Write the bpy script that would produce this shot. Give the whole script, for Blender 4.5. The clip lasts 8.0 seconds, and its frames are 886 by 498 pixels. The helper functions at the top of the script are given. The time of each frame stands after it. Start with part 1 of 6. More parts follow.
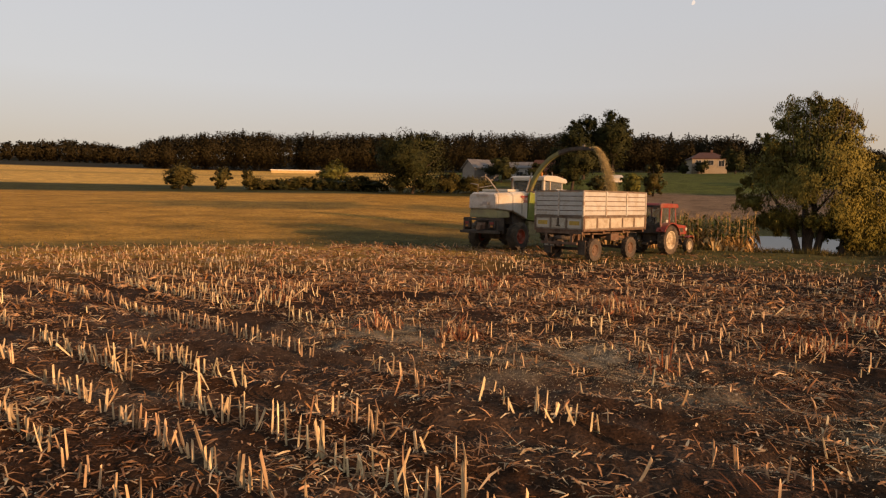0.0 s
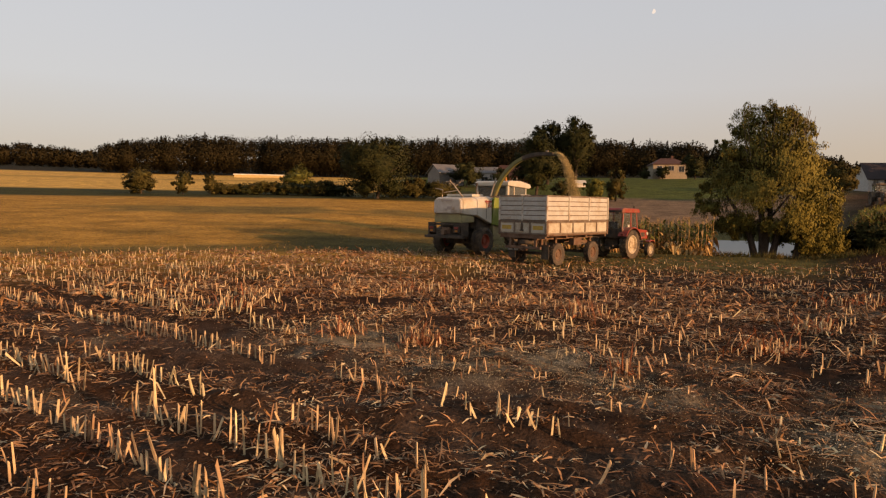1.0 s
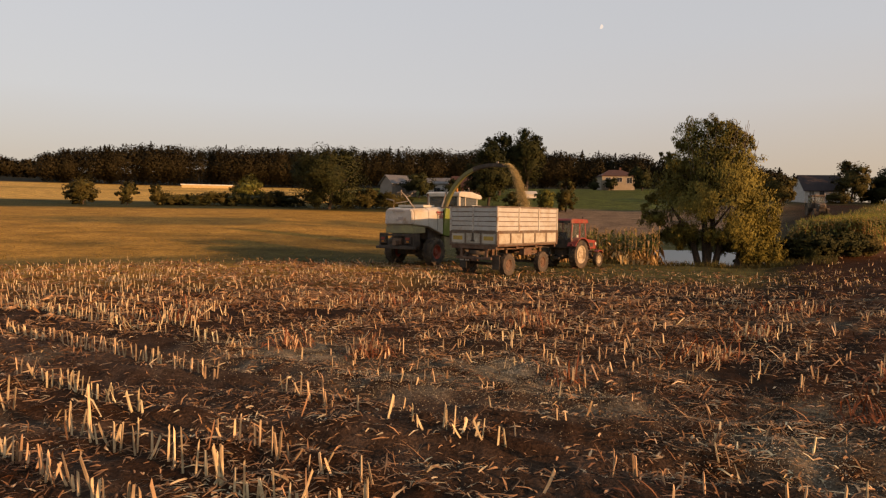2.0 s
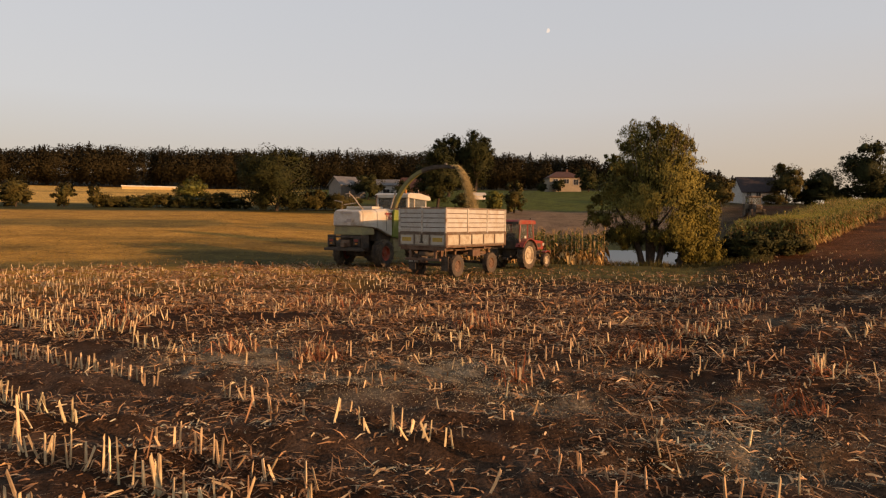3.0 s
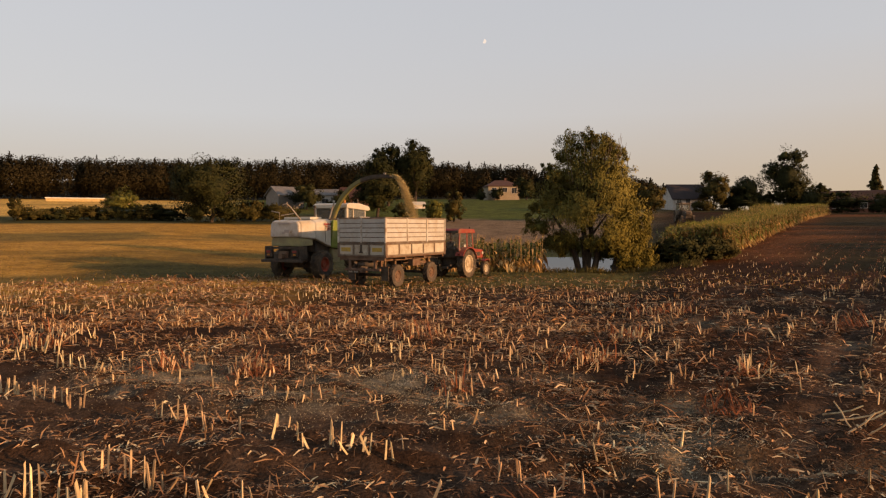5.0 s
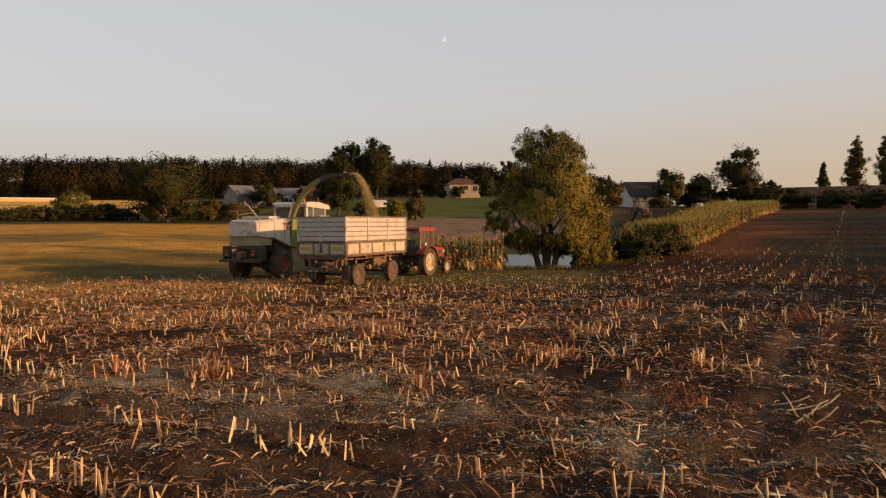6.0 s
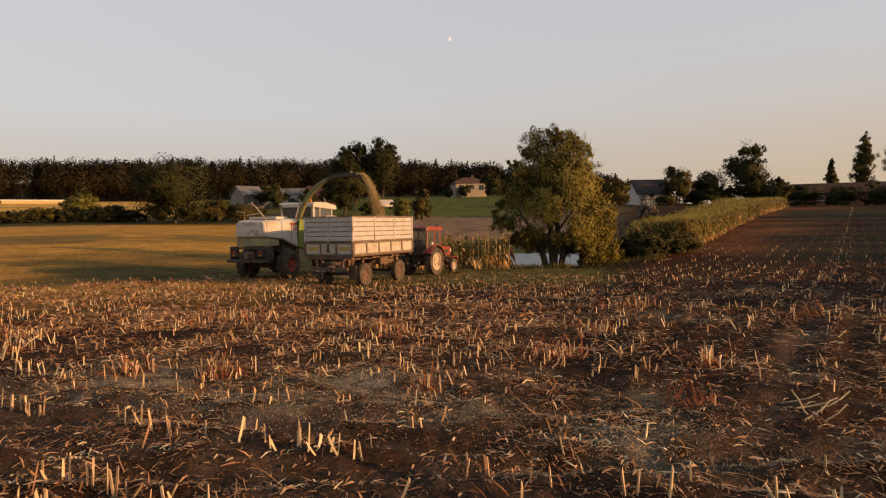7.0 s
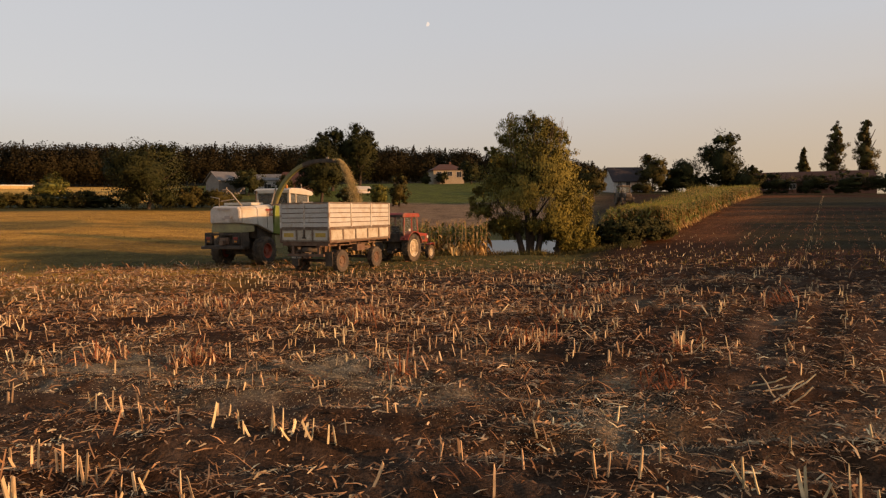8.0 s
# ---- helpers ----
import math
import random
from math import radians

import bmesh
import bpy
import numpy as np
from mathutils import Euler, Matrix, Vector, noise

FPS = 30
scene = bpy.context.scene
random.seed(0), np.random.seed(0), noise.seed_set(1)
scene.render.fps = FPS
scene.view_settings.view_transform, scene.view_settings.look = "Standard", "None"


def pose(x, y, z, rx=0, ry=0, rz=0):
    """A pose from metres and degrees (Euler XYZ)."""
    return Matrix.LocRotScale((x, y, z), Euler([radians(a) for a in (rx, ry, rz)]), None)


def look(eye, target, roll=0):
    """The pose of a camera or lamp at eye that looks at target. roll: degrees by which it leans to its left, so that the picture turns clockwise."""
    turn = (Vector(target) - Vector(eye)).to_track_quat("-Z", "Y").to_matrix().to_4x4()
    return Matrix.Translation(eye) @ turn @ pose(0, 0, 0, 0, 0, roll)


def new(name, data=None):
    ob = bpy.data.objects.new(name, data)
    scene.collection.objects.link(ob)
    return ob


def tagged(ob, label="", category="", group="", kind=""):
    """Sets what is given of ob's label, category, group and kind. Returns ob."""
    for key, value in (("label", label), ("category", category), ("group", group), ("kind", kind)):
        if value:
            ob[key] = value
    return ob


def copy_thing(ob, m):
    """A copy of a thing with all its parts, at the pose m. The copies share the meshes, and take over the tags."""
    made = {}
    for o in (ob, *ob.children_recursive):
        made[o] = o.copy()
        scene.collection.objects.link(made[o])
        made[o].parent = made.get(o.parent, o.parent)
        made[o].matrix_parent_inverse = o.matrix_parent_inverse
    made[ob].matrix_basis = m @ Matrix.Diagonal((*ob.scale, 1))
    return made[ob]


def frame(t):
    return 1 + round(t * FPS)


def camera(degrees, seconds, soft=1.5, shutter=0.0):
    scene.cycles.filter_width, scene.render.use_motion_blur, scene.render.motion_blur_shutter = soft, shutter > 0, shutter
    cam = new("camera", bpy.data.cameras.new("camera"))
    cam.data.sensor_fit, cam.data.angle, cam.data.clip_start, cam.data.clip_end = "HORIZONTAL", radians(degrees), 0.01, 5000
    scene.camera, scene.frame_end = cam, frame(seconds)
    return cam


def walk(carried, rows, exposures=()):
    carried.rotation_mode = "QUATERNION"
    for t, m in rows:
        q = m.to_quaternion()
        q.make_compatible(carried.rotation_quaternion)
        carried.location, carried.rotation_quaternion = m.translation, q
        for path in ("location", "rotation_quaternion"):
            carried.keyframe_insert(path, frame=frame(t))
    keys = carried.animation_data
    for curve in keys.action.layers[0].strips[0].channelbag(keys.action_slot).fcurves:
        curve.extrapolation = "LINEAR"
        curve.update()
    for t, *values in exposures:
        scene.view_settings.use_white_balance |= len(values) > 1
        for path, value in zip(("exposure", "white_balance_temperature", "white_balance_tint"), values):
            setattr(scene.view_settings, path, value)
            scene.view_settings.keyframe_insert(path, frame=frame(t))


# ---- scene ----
cam = camera(65.9, 8.0, soft=1.25)
# seconds, eye x, y, z, pitch, roll, yaw
PATH = [
    (0, 0.000, 0.000, 2.185, -4.06, 0.76, -0.00),
    (0.5, 0.021, 0.010, 2.187, -3.86, 0.88, -1.34),
    (1, 0.045, 0.010, 2.190, -3.62, 0.77, -2.88),
    (1.5, 0.085, 0.010, 2.193, -2.92, 0.74, -4.71),
    (3, 0.164, 0.032, 2.189, -2.50, 0.55, -11.02),
    (3.5, 0.178, 0.035, 2.192, -2.41, 0.31, -12.78),
    (4, 0.186, 0.030, 2.196, -2.26, 0.00, -14.34),
    (5.5, 0.205, 0.016, 2.213, -1.61, -0.36, -17.46),
    (6, 0.226, 0.008, 2.214, -1.90, -0.54, -19.24),
    (6.5, 0.219, -0.000, 2.217, -1.74, -0.41, -19.35),
    (7, 0.215, -0.004, 2.217, -1.96, -0.92, -18.70),
    (7.5, 0.225, -0.009, 2.207, -2.74, -0.81, -19.85),
    (8, 0.245, -0.015, 2.200, -3.08, -0.74, -20.56),
]
walk(cam, [(t, pose(x, y, z, 90 + pitch, -roll, yaw)) for t, x, y, z, pitch, roll, yaw in PATH],
     [(0.0, 0.97, 8000, 20), (8.0, 0.97, 8000, 20)])

# ---- world and sun ----
SUN_AZ, SUN_EL = 132.0, 9.5          # degrees, clockwise from +y
world = bpy.data.worlds.new("evening_sky")
scene.world = world
world.use_nodes = True
wn = world.node_tree.nodes
sky = wn.new("ShaderNodeTexSky")
sky.sky_type, sky.sun_disc = "NISHITA", False
sky.sun_elevation, sky.sun_rotation = radians(SUN_EL), radians(SUN_AZ)
sky.air_density, sky.dust_density, sky.ozone_density = 1.0, 1.3, 1.5
wn["Background"].inputs["Strength"].default_value = 0.105
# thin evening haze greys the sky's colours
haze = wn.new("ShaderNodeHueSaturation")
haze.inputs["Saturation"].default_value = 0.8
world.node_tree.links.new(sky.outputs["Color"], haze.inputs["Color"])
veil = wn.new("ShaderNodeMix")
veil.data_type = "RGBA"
# haze painted into the sky: thick, warm low down, bluer above, thinning towards zenith
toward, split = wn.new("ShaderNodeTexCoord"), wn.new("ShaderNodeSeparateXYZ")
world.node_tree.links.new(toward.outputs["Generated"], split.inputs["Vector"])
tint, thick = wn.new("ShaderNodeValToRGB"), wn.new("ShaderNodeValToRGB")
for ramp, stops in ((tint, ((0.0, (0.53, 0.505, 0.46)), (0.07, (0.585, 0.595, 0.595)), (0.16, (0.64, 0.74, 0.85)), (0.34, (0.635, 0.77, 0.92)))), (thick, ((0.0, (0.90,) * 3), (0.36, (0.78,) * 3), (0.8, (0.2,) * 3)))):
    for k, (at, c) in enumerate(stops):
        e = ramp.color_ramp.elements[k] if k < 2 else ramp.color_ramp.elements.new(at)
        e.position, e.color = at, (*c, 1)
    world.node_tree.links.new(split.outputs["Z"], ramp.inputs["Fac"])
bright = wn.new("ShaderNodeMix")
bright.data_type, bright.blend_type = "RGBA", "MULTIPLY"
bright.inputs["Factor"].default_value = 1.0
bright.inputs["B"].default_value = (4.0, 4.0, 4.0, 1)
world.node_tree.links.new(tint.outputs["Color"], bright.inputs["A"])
# a warm glow painted into the low haze on the sun's side
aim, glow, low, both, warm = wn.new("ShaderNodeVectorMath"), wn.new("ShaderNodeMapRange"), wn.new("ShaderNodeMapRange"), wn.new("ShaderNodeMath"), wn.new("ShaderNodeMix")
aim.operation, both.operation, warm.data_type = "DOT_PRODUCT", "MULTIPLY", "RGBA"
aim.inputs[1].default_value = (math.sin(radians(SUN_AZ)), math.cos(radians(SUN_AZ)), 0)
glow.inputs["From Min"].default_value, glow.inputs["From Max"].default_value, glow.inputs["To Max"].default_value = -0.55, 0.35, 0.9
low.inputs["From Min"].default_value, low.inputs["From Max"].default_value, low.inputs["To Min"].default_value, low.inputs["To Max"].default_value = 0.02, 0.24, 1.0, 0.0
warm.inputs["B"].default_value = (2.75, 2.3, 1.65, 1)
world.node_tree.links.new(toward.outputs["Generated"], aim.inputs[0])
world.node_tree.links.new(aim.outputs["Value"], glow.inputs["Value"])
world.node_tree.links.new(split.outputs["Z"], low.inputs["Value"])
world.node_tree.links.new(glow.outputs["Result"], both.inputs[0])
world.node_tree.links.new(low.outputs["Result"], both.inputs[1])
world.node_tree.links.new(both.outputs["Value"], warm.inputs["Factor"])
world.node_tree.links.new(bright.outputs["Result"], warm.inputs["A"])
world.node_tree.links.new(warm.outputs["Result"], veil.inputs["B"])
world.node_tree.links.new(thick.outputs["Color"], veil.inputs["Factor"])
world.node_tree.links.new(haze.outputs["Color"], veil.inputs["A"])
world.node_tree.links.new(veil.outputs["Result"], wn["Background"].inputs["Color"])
sun = new("sun", bpy.data.lights.new("sun", "SUN"))
sun.data.energy, sun.data.angle, sun.data.color = 3.0, radians(0.6), (1.0, 0.60, 0.315)
sa, se = radians(SUN_AZ), radians(SUN_EL)
sun.matrix_world = look((math.sin(sa) * 300, math.cos(sa) * 300, math.tan(se) * 300), (0, 0, 0))


# ---- small helpers ----
def mat(name, color, rough=0.8, metal=0.0, spec=0.4):
    m = bpy.data.materials.new(name)
    m.use_nodes = True
    b = m.node_tree.nodes["Principled BSDF"]
    b.inputs["Base Color"].default_value = (*color, 1)
    b.inputs["Roughness"].default_value, b.inputs["Metallic"].default_value = rough, metal
    b.inputs["Specular IOR Level"].default_value = spec
    return m


def worn(name, color, other, scale=6.0, fine=60.0, rough=0.7, metal=0.0, bump=0.15, low=0.35, high=0.65, dirt=None, dirt_scale=1.5, mix_fine=0.25, spec=0.4, obj_random=0.0):
    """Two colours mixed by a coarse noise, a fine grain, a bump and stains of a third colour."""
    m = mat(name, color, rough, metal, spec)
    nt = m.node_tree
    n, l = nt.nodes, nt.links
    b = n["Principled BSDF"]
    pos = n.new("ShaderNodeNewGeometry")
    big, small = n.new("ShaderNodeTexNoise"), n.new("ShaderNodeTexNoise")
    big.inputs["Scale"].default_value, big.inputs["Detail"].default_value = scale, 5
    small.inputs["Scale"].default_value, small.inputs["Detail"].default_value = fine, 3
    for k in (big, small):
        l.new(pos.outputs["Position"], k.inputs["Vector"])
    ramp = n.new("ShaderNodeMapRange")
    ramp.inputs["From Min"].default_value, ramp.inputs["From Max"].default_value = low, high
    l.new(big.outputs["Fac"], ramp.inputs["Value"])
    mix = n.new("ShaderNodeMix")
    mix.data_type = "RGBA"
    mix.inputs["A"].default_value, mix.inputs["B"].default_value = (*color, 1), (*other, 1)
    l.new(ramp.outputs["Result"], mix.inputs["Factor"])
    out = mix.outputs["Result"]
    if dirt:
        spot = n.new("ShaderNodeTexNoise")
        spot.inputs["Scale"].default_value, spot.inputs["Detail"].default_value, spot.inputs["Roughness"].default_value = dirt_scale, 8, 0.7
        l.new(pos.outputs["Position"], spot.inputs["Vector"])
        r2 = n.new("ShaderNodeMapRange")
        r2.inputs["From Min"].default_value, r2.inputs["From Max"].default_value = 0.5, 0.68
        l.new(spot.outputs["Fac"], r2.inputs["Value"])
        m2 = n.new("ShaderNodeMix")
        m2.data_type = "RGBA"
        m2.inputs["B"].default_value = (*dirt, 1)
        l.new(r2.outputs["Result"], m2.inputs["Factor"])
        l.new(out, m2.inputs["A"])
        out = m2.outputs["Result"]
    hsv = n.new("ShaderNodeHueSaturation")
    val = n.new("ShaderNodeMapRange")
    val.inputs["To Min"].default_value, val.inputs["To Max"].default_value = 1 - mix_fine * 1.6, 1 + mix_fine * 1.6
    val.inputs["From Min"].default_value, val.inputs["From Max"].default_value = 0.25, 0.75
    l.new(small.outputs["Fac"], val.inputs["Value"])
    l.new(out, hsv.inputs["Color"])
    value = val.outputs["Result"]
    if obj_random:
        info = n.new("ShaderNodeNewGeometry")
        r3 = n.new("ShaderNodeMapRange")
        r3.inputs["To Min"].default_value, r3.inputs["To Max"].default_value = 1 - obj_random, 1 + obj_random
        l.new(info.outputs["Random Per Island"], r3.inputs["Value"])
        mul = n.new("ShaderNodeMath")
        mul.operation = "MULTIPLY"
        l.new(value, mul.inputs[0])
        l.new(r3.outputs["Result"], mul.inputs[1])
        value = mul.outputs["Value"]
    l.new(value, hsv.inputs["Value"])
    l.new(hsv.outputs["Color"], b.inputs["Base Color"])
    if bump:
        bp = n.new("ShaderNodeBump")
        bp.inputs["Strength"].default_value, bp.inputs["Distance"].default_value = bump, 0.03
        l.new(small.outputs["Fac"], bp.inputs["Height"])
        l.new(bp.outputs["Normal"], b.inputs["Normal"])
    return m


def part(name, bm, material, parent=None, label="", smooth=False):
    me = bpy.data.meshes.new(name)
    bm.normal_update()
    if smooth:
        for f in bm.faces:
            f.smooth = True
    bm.to_mesh(me)
    bm.free()
    for m in material if isinstance(material, (list, tuple)) else [material]:
        me.materials.append(m)
    ob = new(name, me)
    if parent:
        ob.parent = parent
    if label:
        ob["label"] = label
    return ob


def soup(name, verts, faces, material, parent=None, label="", indices=None, smooth=False):
    """One mesh from arrays of vertices and faces of one size."""
    me = bpy.data.meshes.new(name)
    me.from_pydata([tuple(v) for v in verts], [], [tuple(f) for f in faces])
    for m in material if isinstance(material, (list, tuple)) else [material]:
        me.materials.append(m)
    if indices is not None:
        me.polygons.foreach_set("material_index", np.asarray(indices, dtype=np.int32))
    if smooth:
        me.polygons.foreach_set("use_smooth", np.ones(len(me.polygons), dtype=bool))
    me.update()
    ob = new(name, me)
    if parent:
        ob.parent = parent
    if label:
        ob["label"] = label
    return ob


def polar(az, d, z=0.0):
    return Vector((math.sin(radians(az)) * d, math.cos(radians(az)) * d, z))


# ---- the lie of the land: height by distance, at some bearings ----
LAND = {
    -60: ((0, 0), (40, 0.0), (110, 3.0), (150, 4.7), (300, 13.0), (420, 19), (482, 21.5), (515, 29), (900, 34)),
    -30: ((0, 0), (40, 0.0), (110, 3.0), (150, 4.7), (300, 13.5), (420, 20), (482, 21.5), (515, 29), (900, 34)),
    -19: ((0, 0), (40, 0.0), (110, 3.1), (150, 4.75), (300, 13.7), (420, 20), (482, 21.5), (515, 29), (900, 34)),
    -8: ((0, 0), (40, 0.0), (110, 3.2), (150, 4.8), (300, 14.0), (352, 17.0), (372, 23), (400, 31), (420, 33), (900, 36)),
    4: ((0, 0), (40, -0.1), (70, 0.9), (110, 3.0), (150, 5.4), (210, 10.5), (300, 14.5), (352, 17.0), (372, 23), (400, 31), (420, 33), (900, 36)),
    14: ((0, 0), (40, -0.15), (60, 0.0), (85, 0.9), (130, 4.0), (200, 10.2), (300, 15.0), (352, 17.0), (372, 23), (400, 31), (420, 33), (900, 36)),
    24: ((0, 0), (37, -0.15), (43, -0.8), (62, -0.8), (68, -0.1), (85, 0.9), (130, 4.0), (200, 10.4), (300, 15.0), (352, 17.0), (372, 23), (400, 31), (420, 33), (900, 36)),
    31: ((0, 0), (37, -0.15), (43, -0.8), (61, -0.8), (67, 0.1), (85, 1.4), (130, 5.0), (200, 9.0), (300, 12.0), (352, 13.5), (372, 18), (400, 24), (420, 26), (900, 28)),
    36: ((0, 0), (36, 0.1), (60, 0.9), (100, 3.2), (150, 6.0), (200, 7.5), (300, 8), (420, 9), (900, 10)),
    45: ((0, 0), (36, 0.2), (60, 1.2), (100, 3.2), (150, 4.9), (200, 6.0), (300, 7), (420, 8), (900, 9)),
    60: ((0, 0), (36, 0.2), (60, 1.1), (100, 2.8), (150, 4.3), (200, 5.0), (300, 6), (420, 7), (900, 8)),
    90: ((0, 0), (60, 0.5), (150, 2), (900, 4)),
}
LAND_AZ = sorted(LAND)


def heights(x, y):
    """The height of the land at arrays of places."""
    x, y = np.asarray(x, float), np.asarray(y, float)
    d, az = np.hypot(x, y), np.degrees(np.arctan2(x, y))
    az = np.where((az > 90) & (az <= 195), 90, az)
    az = np.where(az < -60, np.where(az < -165, 90, -60), az)
    rows = np.array([np.interp(d, *zip(*LAND[a])) for a in LAND_AZ])
    k = np.clip(np.searchsorted(LAND_AZ, az, side="right") - 1, 0, len(LAND_AZ) - 2)
    lo, hi = np.array(LAND_AZ, float)[k], np.array(LAND_AZ, float)[k + 1]
    w = (az - lo) / (hi - lo)
    w = w * w * (3 - 2 * w)
    n = np.arange(d.size).reshape(d.shape)
    flat = rows.reshape(len(LAND_AZ), -1)
    z = flat[k.ravel(), n.ravel()] * (1 - w.ravel()) + flat[k.ravel() + 1, n.ravel()] * w.ravel()
    return z.reshape(d.shape)


def relief(x, y, d):
    """Clods, wheel ruts and ridges of the near field."""
    if d > 60:
        return 0.0
    fade = min(1.0, max(0.0, (60 - d) / 30))
    v = 0.05 * noise.noise((x * 0.9, y * 0.9, 3.1)) + 0.045 * noise.noise((x * 3.1, y * 3.1, 7.7)) + 0.028 * noise.noise((x * 9, y * 9, 1.3))
    for nx, ny, c, wd, dep in RUTS:
        u = (x * nx + y * ny - c + 0.12 * noise.noise((x * 0.4, y * 0.4, 9))) / wd
        if abs(u) < 2.5:
            v -= dep * math.exp(-u * u) - dep * 0.5 * math.exp(-(abs(u) - 1.5) ** 2 * 4)
    # old ridges of the maize rows towards the field's end
    side = min(1.0, max(0.0, (math.degrees(math.atan2(x, y)) - 26) / 9))
    if side and y > 0:
        v += 0.032 * side * min(1.0, max(0.0, (d - 9) / 7)) * math.cos(math.tau * (x * 0.643 - y * 0.766 + 0.25) / 0.75)
    return v * fade


# wheel ruts: normal, offset, half width, depth
RUTS = [(-0.643, 0.766, -10.5, 0.3, 0.06), (-0.643, 0.766, -12.4, 0.3, 0.06), (0.30, 0.954, 6.35, 0.28, 0.07), (0.30, 0.954, 8.15, 0.28, 0.05), (0.669, 0.743, 4.85, 0.25, 0.06), (0.669, 0.743, 6.42, 0.26, 0.07),
        (-0.643, 0.766, -1.2, 0.3, 0.03), (-0.643, 0.766, 0.7, 0.3, 0.03), (-0.643, 0.766, -7.0, 0.3, 0.05)]

# strips of bare soil that wheels have pressed smooth: normal, offset, half width
BARE = [(nx, ny, c, w * 1.3) for nx, ny, c, w, _ in RUTS] + [(0.669, 0.743, 5.45, 0.40), (0.669, 0.743, 3.1, 0.25)]


def bareness(x, y):
    """How bare the soil is at arrays of places: 1 in the pressed strips, 0 away from them."""
    x, y = np.asarray(x, float), np.asarray(y, float)
    wave = 0.16 * np.sin(x * 1.1 + 0.7 * y) + 0.1 * np.sin(2.3 * y - x)
    best = np.zeros_like(x)
    for nx, ny, c, w in BARE:
        best = np.maximum(best, np.exp(-((x * nx + y * ny - c + wave) / w) ** 2))
    return best * np.clip((24 - np.hypot(x, y)) / 8, 0, 1)


def ground(x, y):
    d = math.hypot(x, y)
    return float(heights([x], [y])[0]) + relief(x, y, d)


def stand(x, y, heading, dz=0.0):
    """The pose of a thing on the ground that points along a bearing."""
    return pose(x, y, ground(x, y) + dz, 0, 0, -heading)


def smooth(e0, e1, v):
    t = np.clip((np.asarray(v, float) - e0) / (e1 - e0), 0, 1)
    return t * t * (3 - 2 * t)


# ---- ground sheet ----
AZ = np.concatenate([np.arange(-180, -46, 4.0), np.arange(-46, 66, 0.4), np.arange(66, 180, 4.0)])
RINGS = np.concatenate([[0.02, 0.6, 1.2, 1.8], np.geomspace(2.2, 34, 190), np.geomspace(34.8, 4500, 150)])
gd, ga = np.meshgrid(RINGS, AZ, indexing="ij")
gx, gy = np.sin(np.radians(ga)) * gd, np.cos(np.radians(ga)) * gd
gz = heights(gx, gy)
gz += np.array([relief(x, y, d) for x, y, d in zip(gx.ravel(), gy.ravel(), gd.ravel())]).reshape(gz.shape)
na = len(AZ)
verts = np.stack([gx, gy, gz], -1).reshape(-1, 3)
faces = [(i * na + j, i * na + (j + 1) % na, (i + 1) * na + (j + 1) % na, (i + 1) * na + j) for i in range(len(RINGS) - 1) for j in range(na)]
faces += [(0, j, j + 1) for j in range(1, na - 1)]
faces = [f[::-1] for f in faces]

# spilt chopped maize: x, y, radius
CHAFF_SPOTS = [(-0.8, 11.1, 1.6), (2.2, 10.0, 1.2), (4.3, 5.9, 0.9), (5.3, 7.3, 0.6), (2.3, 9.2, 0.9), (3.1, 7.9, 0.9), (-0.9, 11.6, 1.0), (0.8, 9.2, 1.0)]
# rust is soil lightened for low sun; the weeds are darkened for shade
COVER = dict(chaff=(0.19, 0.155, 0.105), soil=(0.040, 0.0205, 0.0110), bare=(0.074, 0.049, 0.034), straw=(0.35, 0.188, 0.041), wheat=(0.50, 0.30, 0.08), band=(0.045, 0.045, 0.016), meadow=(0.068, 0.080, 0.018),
             dirt=(0.17, 0.115, 0.07), verge=(0.088, 0.078, 0.028), red=(0.032, 0.0130, 0.0055), rust=(0.115, 0.046, 0.017), shaded_weeds=(0.022, 0.021, 0.009), wood=(0.025, 0.022, 0.012), far=(0.05, 0.042, 0.018))


